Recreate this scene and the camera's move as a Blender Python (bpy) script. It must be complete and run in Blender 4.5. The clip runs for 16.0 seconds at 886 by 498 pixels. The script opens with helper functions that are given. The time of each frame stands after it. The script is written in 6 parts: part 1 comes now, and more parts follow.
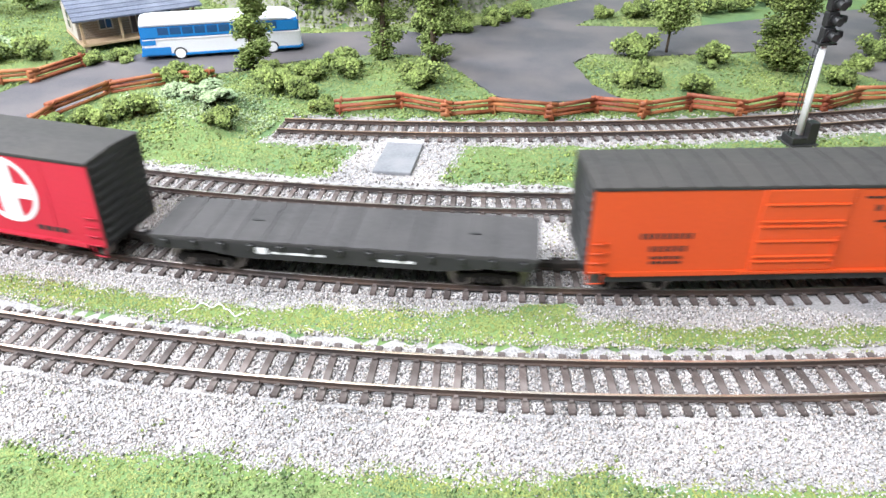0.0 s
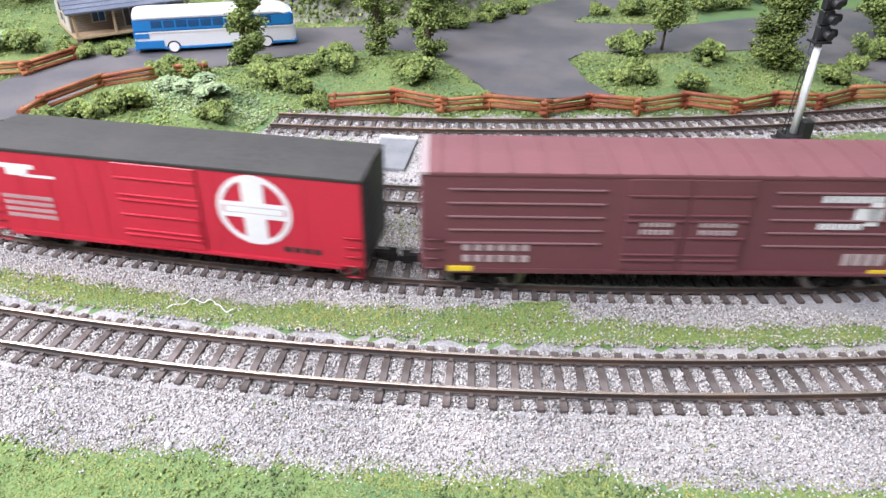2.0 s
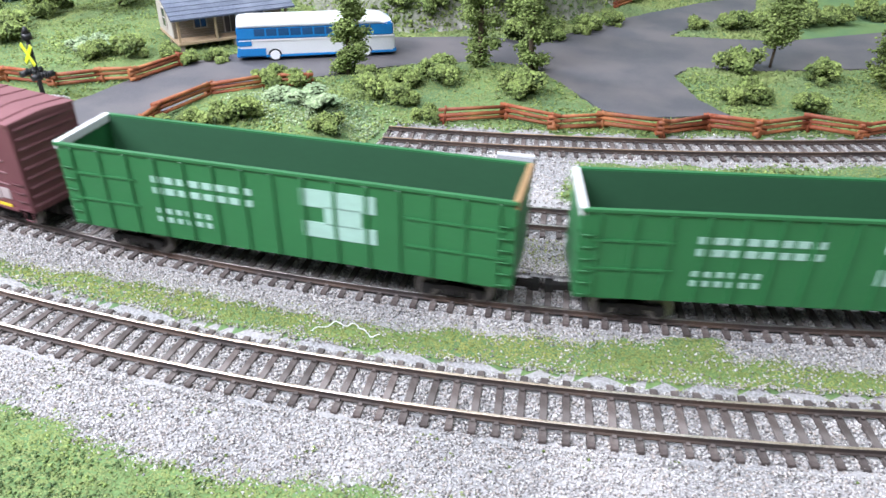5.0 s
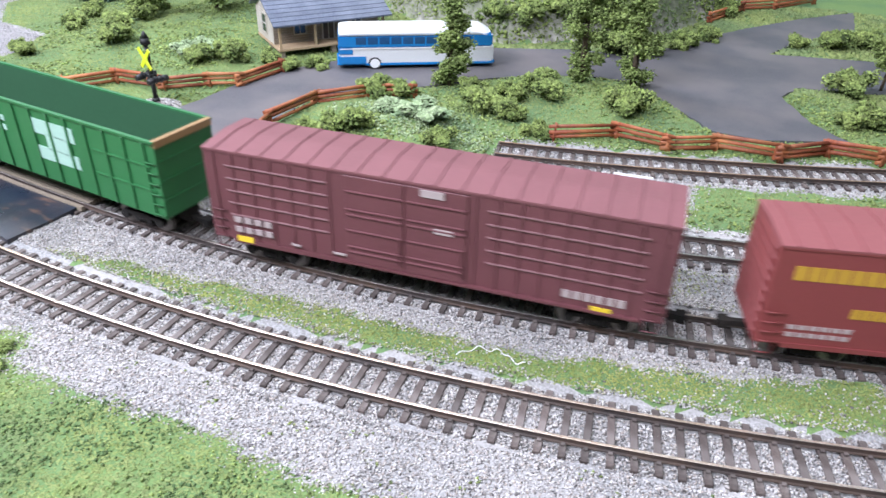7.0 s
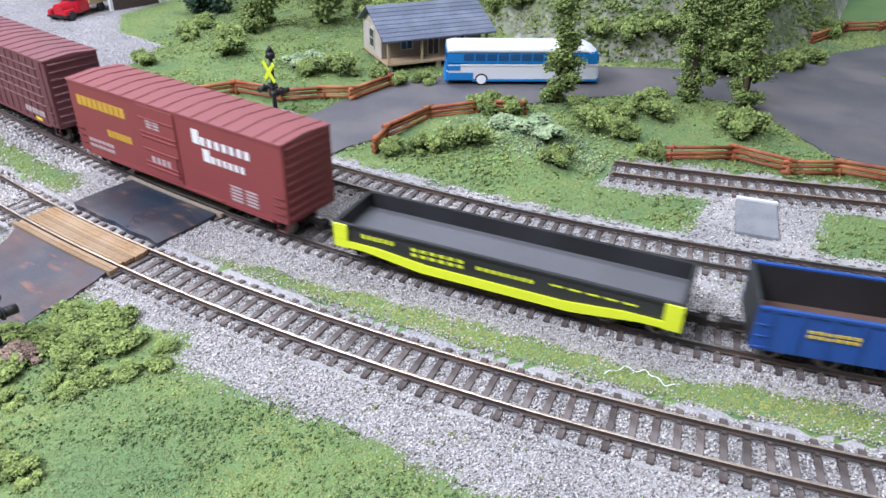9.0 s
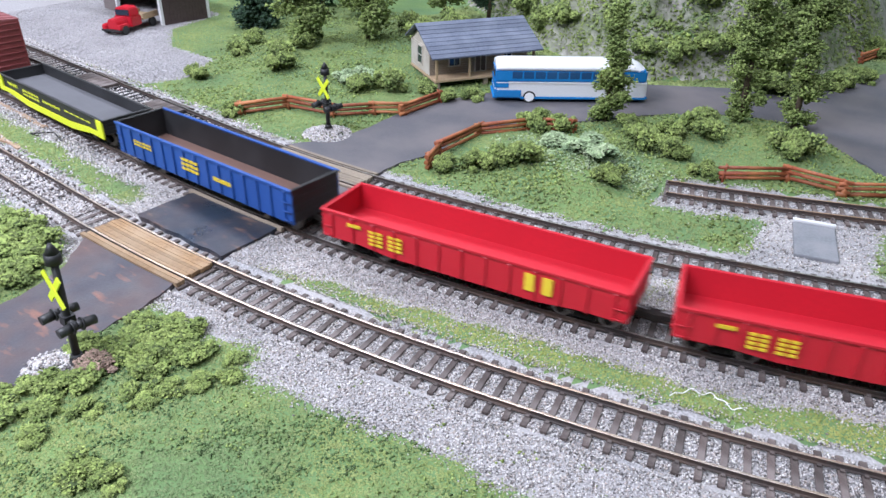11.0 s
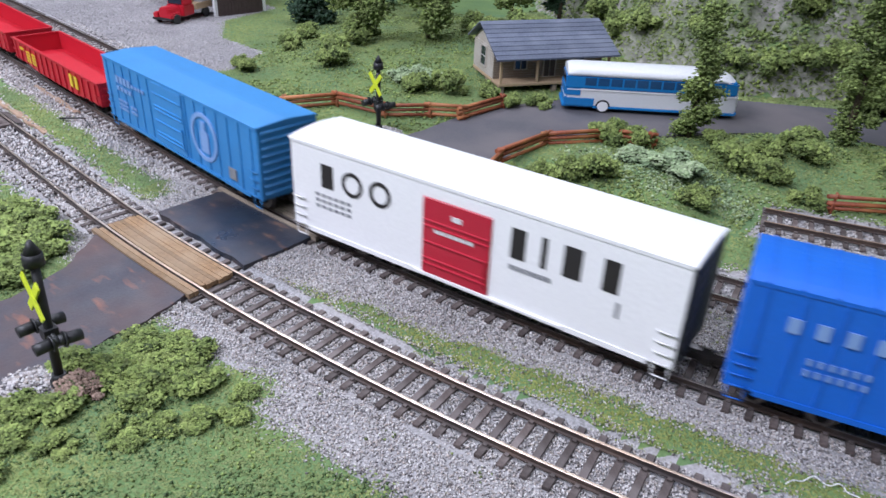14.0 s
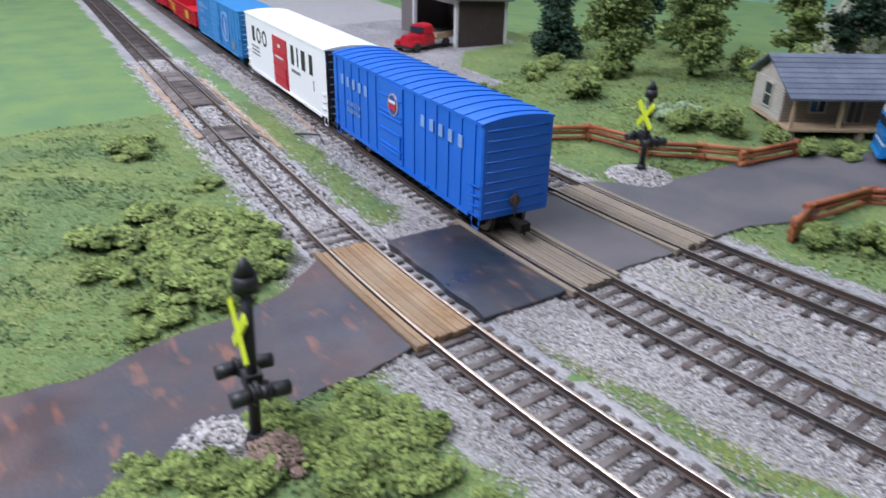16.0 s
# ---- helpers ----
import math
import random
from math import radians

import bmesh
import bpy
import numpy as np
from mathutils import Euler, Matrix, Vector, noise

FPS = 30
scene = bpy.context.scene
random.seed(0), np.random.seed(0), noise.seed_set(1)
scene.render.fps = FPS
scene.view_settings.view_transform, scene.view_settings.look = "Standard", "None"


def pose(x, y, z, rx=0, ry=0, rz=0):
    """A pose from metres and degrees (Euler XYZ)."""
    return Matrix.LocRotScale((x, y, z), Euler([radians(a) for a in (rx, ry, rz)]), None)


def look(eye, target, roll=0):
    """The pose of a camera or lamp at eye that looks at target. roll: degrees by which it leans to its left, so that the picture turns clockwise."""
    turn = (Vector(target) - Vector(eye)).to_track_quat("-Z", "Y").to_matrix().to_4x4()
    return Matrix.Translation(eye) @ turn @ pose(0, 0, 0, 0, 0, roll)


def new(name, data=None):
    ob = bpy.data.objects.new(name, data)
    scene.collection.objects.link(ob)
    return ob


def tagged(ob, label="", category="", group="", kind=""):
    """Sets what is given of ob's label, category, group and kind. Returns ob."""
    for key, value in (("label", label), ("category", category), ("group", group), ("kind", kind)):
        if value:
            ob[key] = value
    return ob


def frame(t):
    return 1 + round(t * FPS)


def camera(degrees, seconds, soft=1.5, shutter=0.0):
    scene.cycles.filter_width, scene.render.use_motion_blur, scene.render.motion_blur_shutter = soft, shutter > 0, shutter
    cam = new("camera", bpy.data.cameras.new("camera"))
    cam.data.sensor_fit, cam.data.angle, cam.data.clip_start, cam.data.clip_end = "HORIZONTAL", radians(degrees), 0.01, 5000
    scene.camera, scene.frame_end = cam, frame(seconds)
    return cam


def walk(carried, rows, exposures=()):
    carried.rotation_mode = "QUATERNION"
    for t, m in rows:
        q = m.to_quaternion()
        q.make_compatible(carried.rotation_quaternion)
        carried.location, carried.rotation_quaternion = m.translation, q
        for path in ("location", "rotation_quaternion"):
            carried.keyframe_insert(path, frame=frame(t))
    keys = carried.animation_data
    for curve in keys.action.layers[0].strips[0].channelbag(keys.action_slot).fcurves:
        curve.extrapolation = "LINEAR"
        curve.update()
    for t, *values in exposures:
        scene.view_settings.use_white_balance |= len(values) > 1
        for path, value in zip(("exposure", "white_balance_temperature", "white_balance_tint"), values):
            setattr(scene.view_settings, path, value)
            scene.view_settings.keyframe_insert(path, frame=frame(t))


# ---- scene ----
cam = camera(62.7, 16.0, shutter=0.4)
PATH = [
    (0, (0.08872, 0.09446, 0.16829), (-0.1788, 0.9050, -0.3528), 0.22),
    (0.5, (0.08946, 0.09451, 0.16848), (-0.1760, 0.9056, -0.3528), 0.28),
    (1, (0.09106, 0.09272, 0.16867), (-0.1737, 0.9036, -0.3532), 0.43),
    (1.5, (0.09009, 0.09441, 0.16868), (-0.1722, 0.9048, -0.3552), 0.75),
    (2, (0.08927, 0.09575, 0.16778), (-0.1709, 0.9059, -0.3576), 0.82),
    (2.5, (0.08721, 0.09537, 0.16916), (-0.1725, 0.9051, -0.3570), 0.84),
    (3, (0.08263, 0.09327, 0.16842), (-0.1820, 0.9022, -0.3566), 0.76),
    (3.5, (0.07443, 0.09194, 0.16798), (-0.2005, 0.8975, -0.3570), 0.64),
    (4, (0.06591, 0.09308, 0.16900), (-0.2219, 0.8953, -0.3540), 0.80),
    (6.5, (0.01269, 0.08968, 0.17464), (-0.3298, 0.8683, -0.3511), 1.14),
    (7, (0.00371, 0.08271, 0.17722), (-0.3525, 0.8563, -0.3469), 1.50),
    (7.5, (-0.00611, 0.07144, 0.18142), (-0.3786, 0.8382, -0.3414), 1.76),
    (8, (-0.01822, 0.06755, 0.18122), (-0.4056, 0.8296, -0.3377), 1.91),
    (8.5, (-0.02497, 0.06496, 0.18132), (-0.4298, 0.8197, -0.3350), 1.57),
    (9, (-0.02902, 0.06143, 0.18129), (-0.4490, 0.8104, -0.3312), 1.19),
    (11.5, (-0.04783, 0.04889, 0.18635), (-0.5059, 0.7860, -0.3105), 1.29),
    (12, (-0.05421, 0.04499, 0.18797), (-0.5183, 0.7797, -0.3069), 1.67),
    (12.5, (-0.06058, 0.03957, 0.19016), (-0.5318, 0.7717, -0.3018), 2.31),
    (13, (-0.06922, 0.04262, 0.18812), (-0.5479, 0.7708, -0.3024), 2.48),
    (13.5, (-0.07317, 0.06304, 0.18076), (-0.5583, 0.7859, -0.3113), 2.59),
    (14, (-0.07200, 0.08991, 0.16139), (-0.5834, 0.7995, -0.3233), 2.48),
    (14.5, (-0.08032, 0.10832, 0.14355), (-0.6501, 0.7823, -0.3267), 2.66),
    (15, (-0.09527, 0.12536, 0.12173), (-0.7134, 0.7606, -0.3413), 2.22),
    (15.5, (-0.11492, 0.12649, 0.12098), (-0.7825, 0.7150, -0.3350), 1.75),
    (16, (-0.13626, 0.11670, 0.12768), (-0.8555, 0.6631, -0.3014), 1.08),
]
walk(cam, [(t, look(eye, target, roll)) for t, eye, target, roll in PATH],
     [(0, 0.78, 6190, 11), (0.5, 0.7, 6170, 11), (1, 0.42, 6160, 13), (2, 0.46, 6140, 17), (3, 0.68, 6000, 13), (3.5, 0.66, 5980, 13), (4, 0.56, 5960, 12), (7, 0.36, 5840, 15), (9, 0.04, 5780, 15), (11.5, -0.02, 5750, 16), (12.5, -0.06, 5730, 17), (13.3, -0.2, 5750, 16), (14, -0.47, 5750, 18), (15, -0.5, 5750, 17), (16, -0.53, 5750, 16)])

MM = 0.001

# ---- world and light ----
world = bpy.data.worlds.new("world")
scene.world = world
world.use_nodes = True
bg = world.node_tree.nodes["Background"]
bg.inputs[0].default_value = (0.75, 0.85, 1.0, 1)
bg.inputs[1].default_value = 0.15


def ceiling_lamp(x, y, z, sx, sy, power, color):
    data = bpy.data.lights.new("ceiling_lamp", "AREA")
    data.shape, data.size, data.size_y, data.energy, data.color = "RECTANGLE", sx * MM, sy * MM, power, color
    ob = new("ceiling_lamp", data)
    ob.matrix_basis = pose(x * MM, y * MM, z * MM)
    return ob


ceiling_lamp(-900, -400, 1050, 1200, 300, 36.0, (0.97, 0.97, 1.0))
ceiling_lamp(-110, -540, 1050, 1200, 300, 16.0, (0.97, 0.97, 1.0))
ceiling_lamp(-1000, 800, 1050, 1200, 300, 13.5, (0.97, 0.97, 1.0))
ceiling_lamp(100, 800, 1050, 1200, 300, 6.0, (0.97, 0.97, 1.0))


# ---- materials ----
def material(name, a, b, grain, rough=0.6, metal=0.0, bump=0.3, blotch=12.0, c=None, island=0.0, each=0.0, spec=0.5):
    """Two colours mixed by fine grain (mm) and by blotches, with bump; island or each: spread of brightness between pieces."""
    m = bpy.data.materials.new(name)
    m.use_nodes = True
    nt = m.node_tree
    nd, ln = nt.nodes, nt.links
    p = nd["Principled BSDF"]
    p.inputs["Roughness"].default_value = rough
    p.inputs["Metallic"].default_value = metal
    p.inputs["Specular IOR Level"].default_value = spec
    co = nd.new("ShaderNodeTexCoord")
    n1 = nd.new("ShaderNodeTexNoise")
    n1.inputs["Scale"].default_value = 1000.0 / grain
    n1.inputs["Detail"].default_value = 3
    n2 = nd.new("ShaderNodeTexNoise")
    n2.inputs["Scale"].default_value = 1000.0 / (grain * blotch)
    n2.inputs["Detail"].default_value = 4
    for n in (n1, n2):
        ln.new(co.outputs["Object"], n.inputs["Vector"])
    r1 = nd.new("ShaderNodeMapRange")
    r1.inputs["From Min"].default_value, r1.inputs["From Max"].default_value = 0.35, 0.65
    ln.new(n1.outputs["Fac"], r1.inputs["Value"])
    mix = nd.new("ShaderNodeMixRGB")
    mix.inputs[1].default_value, mix.inputs[2].default_value = (*a, 1), (*b, 1)
    ln.new(r1.outputs[0], mix.inputs[0])
    out = mix.outputs[0]
    r2 = nd.new("ShaderNodeMapRange")
    r2.inputs["From Min"].default_value, r2.inputs["From Max"].default_value = 0.4, 0.65
    ln.new(n2.outputs["Fac"], r2.inputs["Value"])
    mix2 = nd.new("ShaderNodeMixRGB")
    cc = c or tuple(0.8 * u for u in a)
    mix2.inputs[2].default_value = (*cc, 1)
    sc = nd.new("ShaderNodeMath")
    sc.operation = "MULTIPLY"
    sc.inputs[1].default_value = 0.7
    ln.new(r2.outputs[0], sc.inputs[0])
    ln.new(sc.outputs[0], mix2.inputs[0])
    ln.new(out, mix2.inputs[1])
    out = mix2.outputs[0]
    if island or each:
        info = nd.new("ShaderNodeNewGeometry" if island else "ShaderNodeObjectInfo")
        hsv = nd.new("ShaderNodeHueSaturation")
        mr = nd.new("ShaderNodeMapRange")
        k = island or each
        mr.inputs["To Min"].default_value, mr.inputs["To Max"].default_value = 1 - k, 1 + k
        ln.new(info.outputs["Random Per Island" if island else "Random"], mr.inputs["Value"])
        ln.new(mr.outputs[0], hsv.inputs["Value"])
        ln.new(out, hsv.inputs["Color"])
        out = hsv.outputs[0]
    ln.new(out, p.inputs["Base Color"])
    if bump:
        bp = nd.new("ShaderNodeBump")
        bp.inputs["Strength"].default_value = bump
        bp.inputs["Distance"].default_value = grain * 0.25 * MM
        ln.new(n1.outputs["Fac"], bp.inputs["Height"])
        ln.new(bp.outputs[0], p.inputs["Normal"])
    return m


def paint(name, col, rough=0.45, dirt=0.75):
    """Model paint with a light film of dust and weathering."""
    d = tuple(min(1, u * dirt) for u in col)
    return material(name, col, tuple(u * 0.92 for u in col), 1.5, rough, 0, 0.12, 18, d)


def worn_road(name, base, stain, streak, rough):
    """Painted road: broad stains, thin scraped streaks and uneven gloss."""
    m = material(name, base, tuple(0.85 * u for u in base), 1.2, rough, 0, 0.35, 26, stain)
    nd, ln = m.node_tree.nodes, m.node_tree.links
    p = nd["Principled BSDF"]
    co = nd.new("ShaderNodeTexCoord")
    mp = nd.new("ShaderNodeMapping")
    mp.inputs["Scale"].default_value = (0.35, 1.0, 1.0)
    mp.inputs["Rotation"].default_value = (0, 0, 0.9)
    ln.new(co.outputs["Object"], mp.inputs["Vector"])
    n = nd.new("ShaderNodeTexNoise")
    n.inputs["Scale"].default_value, n.inputs["Detail"].default_value = 160.0, 6
    ln.new(mp.outputs[0], n.inputs["Vector"])
    r = nd.new("ShaderNodeMapRange")
    r.inputs["From Min"].default_value, r.inputs["From Max"].default_value = 0.58, 0.74
    ln.new(n.outputs["Fac"], r.inputs["Value"])
    mix = nd.new("ShaderNodeMixRGB")
    mix.inputs[2].default_value = (*streak, 1)
    ln.new(p.inputs["Base Color"].links[0].from_socket, mix.inputs[1])
    ln.new(r.outputs[0], mix.inputs[0])
    ln.new(mix.outputs[0], p.inputs["Base Color"])
    g = nd.new("ShaderNodeTexNoise")
    g.inputs["Scale"].default_value, g.inputs["Detail"].default_value = 45.0, 4
    ln.new(co.outputs["Object"], g.inputs["Vector"])
    q = nd.new("ShaderNodeMapRange")
    q.inputs["From Min"].default_value, q.inputs["From Max"].default_value = 0.35, 0.65
    q.inputs["To Min"].default_value, q.inputs["To Max"].default_value = rough - 0.1, rough + 0.3
    ln.new(g.outputs["Fac"], q.inputs["Value"])
    ln.new(q.outputs[0], p.inputs["Roughness"])
    return m


def pebbles(name, shades):
    """Crushed stone: each piece takes one of several mineral shades."""
    m = bpy.data.materials.new(name)
    m.use_nodes = True
    nd, ln = m.node_tree.nodes, m.node_tree.links
    p = nd["Principled BSDF"]
    p.inputs["Roughness"].default_value = 0.9
    geo = nd.new("ShaderNodeNewGeometry")
    ramp = nd.new("ShaderNodeValToRGB")
    ramp.color_ramp.interpolation = "CONSTANT"
    el = ramp.color_ramp.elements
    el[0].color = (*shades[0], 1)
    el[1].position, el[1].color = 1 / len(shades), (*shades[1], 1)
    for k in range(2, len(shades)):
        el.new(k / len(shades)).color = (*shades[k], 1)
    ln.new(geo.outputs["Random Per Island"], ramp.inputs[0])
    co = nd.new("ShaderNodeTexCoord")
    n = nd.new("ShaderNodeTexNoise")
    n.inputs["Scale"].default_value, n.inputs["Detail"].default_value = 22.0, 5
    ln.new(co.outputs["Object"], n.inputs["Vector"])
    r = nd.new("ShaderNodeMapRange")
    r.inputs["From Min"].default_value, r.inputs["From Max"].default_value = 0.3, 0.7
    r.inputs["To Min"].default_value, r.inputs["To Max"].default_value = 0.82, 1.12
    ln.new(n.outputs["Fac"], r.inputs["Value"])
    hsv = nd.new("ShaderNodeHueSaturation")
    ln.new(ramp.outputs[0], hsv.inputs["Color"])
    ln.new(r.outputs[0], hsv.inputs["Value"])
    ln.new(hsv.outputs[0], p.inputs["Base Color"])
    return m


TURF = material("turf", (0.11, 0.185, 0.055), (0.17, 0.25, 0.085), 1.0, 0.95, 0, 0.7, 40, (0.085, 0.165, 0.075))
TUFT = material("tuft", (0.165, 0.215, 0.06), (0.235, 0.275, 0.095), 5.0, 0.95, 0, 0.3, 9, (0.105, 0.165, 0.075), island=0.15)
ROCK = material("rock", (0.42, 0.40, 0.36), (0.20, 0.19, 0.17), 7, 0.9, 0, 0.9, 6, (0.13, 0.17, 0.07))
BALLAST = material("ballast_bed", (0.16, 0.155, 0.155), (0.36, 0.355, 0.36), 0.9, 0.95, 0, 0.9, 50, (0.40, 0.38, 0.37))
STONE = pebbles("stone", [(0.47, 0.445, 0.43), (0.39, 0.37, 0.355), (0.56, 0.53, 0.515), (0.30, 0.268, 0.25), (0.44, 0.385, 0.345), (0.62, 0.60, 0.585), (0.15, 0.138, 0.135), (0.41, 0.395, 0.395)])
LOTPEBBLE = pebbles("lot_pebble", [(0.34, 0.325, 0.33), (0.29, 0.28, 0.285), (0.38, 0.365, 0.37), (0.31, 0.295, 0.29)])
LOTSTONE = material("lot_gravel", (0.24, 0.23, 0.235), (0.38, 0.365, 0.37), 1.4, 0.95, 0, 0.9, 40, (0.30, 0.28, 0.275))
ASPHALT = material("asphalt", (0.098, 0.095, 0.104), (0.072, 0.07, 0.08), 0.8, 0.72, 0, 0.3, 60, (0.15, 0.132, 0.132))
RUSTROAD = worn_road("rusty_asphalt", (0.066, 0.064, 0.078), (0.115, 0.066, 0.055), (0.26, 0.115, 0.075), 0.42)
BLUEROAD = worn_road("dark_asphalt", (0.022, 0.032, 0.05), (0.062, 0.045, 0.042), (0.17, 0.10, 0.07), 0.34)
TIE = material("tie_brown", (0.09, 0.068, 0.06), (0.055, 0.042, 0.038), 1.0, 0.8, 0, 0.4, 12, (0.18, 0.155, 0.145), each=0.35)
BLACKTIE = material("tie_black", (0.02, 0.02, 0.02), (0.03, 0.027, 0.025), 1.0, 0.7, 0, 0.3, 20)
RAILSIDE = material("rail_side", (0.06, 0.047, 0.043), (0.045, 0.036, 0.034), 0.8, 0.6, 0.2, 0.2, 30, (0.11, 0.07, 0.05))
RAILTOP = material("rail_top", (0.55, 0.52, 0.5), (0.4, 0.37, 0.35), 1.2, 0.32, 0.9, 0.1, 60, (0.35, 0.24, 0.18))
# Steel of the near rail tops with a warm golden reflection mixed into its colour.
WARMTOP = material("rail_warm_reflection", (0.70, 0.63, 0.56), (0.52, 0.45, 0.38), 1.2, 0.36, 0.9, 0.1, 60, (0.58, 0.42, 0.28))
RUSTTOP = material("rail_rust", (0.30, 0.22, 0.17), (0.22, 0.15, 0.11), 1.2, 0.5, 0.5, 0.1, 60, (0.42, 0.27, 0.15))
PLANK = material("plank", (0.30, 0.185, 0.09), (0.21, 0.125, 0.06), 1.5, 0.7, 0, 0.3, 14, (0.33, 0.24, 0.15), each=0.2)
PALEPLANK = material("pale_plank", (0.27, 0.22, 0.16), (0.21, 0.17, 0.125), 1.5, 0.8, 0, 0.3, 14, (0.19, 0.155, 0.125), each=0.12)
FENCE = material("split_rail", (0.30, 0.075, 0.03), (0.18, 0.042, 0.018), 1.5, 0.6, 0, 0.3, 14, (0.42, 0.17, 0.06), each=0.25)
LEAF = material("bush_foliage", (0.15, 0.205, 0.045), (0.25, 0.30, 0.085), 1.6, 0.9, 0, 0.2, 12, (0.06, 0.10, 0.022), island=0.55)
LEAF2 = material("tree_foliage", (0.17, 0.235, 0.06), (0.28, 0.345, 0.10), 2.0, 0.85, 0, 0.2, 14, (0.12, 0.17, 0.05), island=0.45)
LEAF3 = material("spruce_foliage", (0.03, 0.07, 0.04), (0.06, 0.11, 0.06), 2.0, 0.9, 0, 0.2, 14, (0.05, 0.09, 0.06), island=0.4)
PALELEAF = material("pale_foliage", (0.20, 0.28, 0.12), (0.36, 0.42, 0.26), 1.6, 0.9, 0, 0.2, 14, (0.15, 0.24, 0.12), island=0.4)
# Dark green of the bush cores: shade between the leaves, put into colour.
SHADE = material("foliage_shade", (0.06, 0.09, 0.025), (0.04, 0.06, 0.018), 2.0, 0.95, 0, 0.6, 12)
OLIVE = material("olive_tuft", (0.20, 0.235, 0.055), (0.28, 0.29, 0.085), 4.0, 0.95, 0, 0.3, 9, (0.15, 0.20, 0.06), island=0.2)
MOSS = material("moss", (0.085, 0.145, 0.05), (0.13, 0.185, 0.06), 3.0, 0.95, 0, 0.2, 12, (0.065, 0.12, 0.045), island=0.3)
DRY = material("dry_weed", (0.22, 0.15, 0.11), (0.32, 0.23, 0.18), 1.2, 0.95, 0, 0.2, 14, (0.16, 0.11, 0.08), island=0.4)
BARK = material("bark", (0.10, 0.07, 0.045), (0.06, 0.045, 0.03), 1.5, 0.9, 0, 0.7, 10)
BLACK = paint("black_paint", (0.016, 0.016, 0.017), 0.5, 1.8)
GRIME = material("underframe_black", (0.010, 0.010, 0.010), (0.016, 0.014, 0.013), 1.5, 0.85, 0, 0.2, 15, (0.028, 0.022, 0.018), spec=0.2)
STEEL = material("wheel_steel", (0.25, 0.23, 0.21), (0.18, 0.16, 0.15), 1.5, 0.4, 0.9, 0.1, 10)
WHITE = paint("white_paint", (0.86, 0.86, 0.86), 0.4, 0.95)
PALE = paint("pale_lettering", (0.70, 0.70, 0.70), 0.5, 0.85)
DULL = paint("faded_lettering", (0.42, 0.34, 0.34), 0.5, 0.8)
YELLOW = paint("yellow_paint", (0.75, 0.55, 0.03), 0.45, 0.9)
LIME = paint("lime_yellow", (0.68, 0.75, 0.02), 0.45, 0.92)
XYELLOW = paint("crossbuck_yellow", (0.65, 0.75, 0.02), 0.5, 0.9)
GREY = material("grey_slab", (0.20, 0.21, 0.225), (0.165, 0.17, 0.185), 1.5, 0.8, 0, 0.3, 10, (0.25, 0.25, 0.26))
GLASS = material("dark_glass", (0.02, 0.03, 0.05), (0.03, 0.04, 0.06), 3, 0.12, 0, 0)


# ---- mesh helpers, all in millimetres ----
def box(bm, x0, x1, y0, y1, z0, z1, mi=0):
    v = [bm.verts.new(p) for p in ((x0, y0, z0), (x1, y0, z0), (x1, y1, z0), (x0, y1, z0), (x0, y0, z1), (x1, y0, z1), (x1, y1, z1), (x0, y1, z1))]
    for f in ((0, 3, 2, 1), (4, 5, 6, 7), (0, 1, 5, 4), (1, 2, 6, 5), (2, 3, 7, 6), (3, 0, 4, 7)):
        bm.faces.new([v[i] for i in f]).material_index = mi
    return v


def cyl(bm, p0, p1, r0, r1=None, n=10, mi=0):
    r1 = r0 if r1 is None else r1
    p0, p1 = Vector(p0), Vector(p1)
    w = (p1 - p0).normalized()
    u = w.orthogonal().normalized()
    k = w.cross(u)
    rings = []
    for p, r in ((p0, r0), (p1, r1)):
        rings.append([bm.verts.new(p + (u * math.cos(2 * math.pi * i / n) + k * math.sin(2 * math.pi * i / n)) * max(r, 0.01)) for i in range(n)])
    for i in range(n):
        j = (i + 1) % n
        f = bm.faces.new((rings[0][i], rings[0][j], rings[1][j], rings[1][i]))
        f.smooth, f.material_index = True, mi
    bm.faces.new(rings[0][::-1]).material_index = mi
    bm.faces.new(rings[1]).material_index = mi


def prism(bm, poly, x0, x1, mi=0):
    """poly: (y, z) outline, counter-clockwise seen from +x, swept along x."""
    a = [bm.verts.new((x0, y, z)) for y, z in poly]
    b = [bm.verts.new((x1, y, z)) for y, z in poly]
    n = len(poly)
    for i in range(n):
        j = (i + 1) % n
        bm.faces.new((a[i], b[i], b[j], a[j])).material_index = mi
    bm.faces.new(a[::-1]).material_index = mi
    bm.faces.new(b).material_index = mi


def soften(bm, width, seg=1):
    bmesh.ops.recalc_face_normals(bm, faces=bm.faces[:])
    bmesh.ops.bevel(bm, geom=bm.edges[:], offset=width, segments=seg, affect="EDGES", clamp_overlap=True)


def part(name, bm, mats, parent=None, label="", m=None):
    """Links a bmesh, in millimetres, as one mesh object; m: its pose under its thing."""
    for v in bm.verts:
        v.co *= MM
    bmesh.ops.recalc_face_normals(bm, faces=bm.faces[:])
    me = bpy.data.meshes.new(name)
    bm.to_mesh(me)
    bm.free()
    for q in mats if isinstance(mats, (list, tuple)) else [mats]:
        me.materials.append(q)
    return share(name, me, parent, label, m)


def share(name, me, parent=None, label="", m=None):
    ob = new(name, me)
    if parent is not None:
        ob.parent = parent
    if m is not None:
        ob.matrix_basis = m
    if label:
        ob["label"] = label
    return ob


def at(x, y, z=0.0, rz=0.0, rx=0.0, ry=0.0):
    return pose(x * MM, y * MM, z * MM, rx, ry, rz)


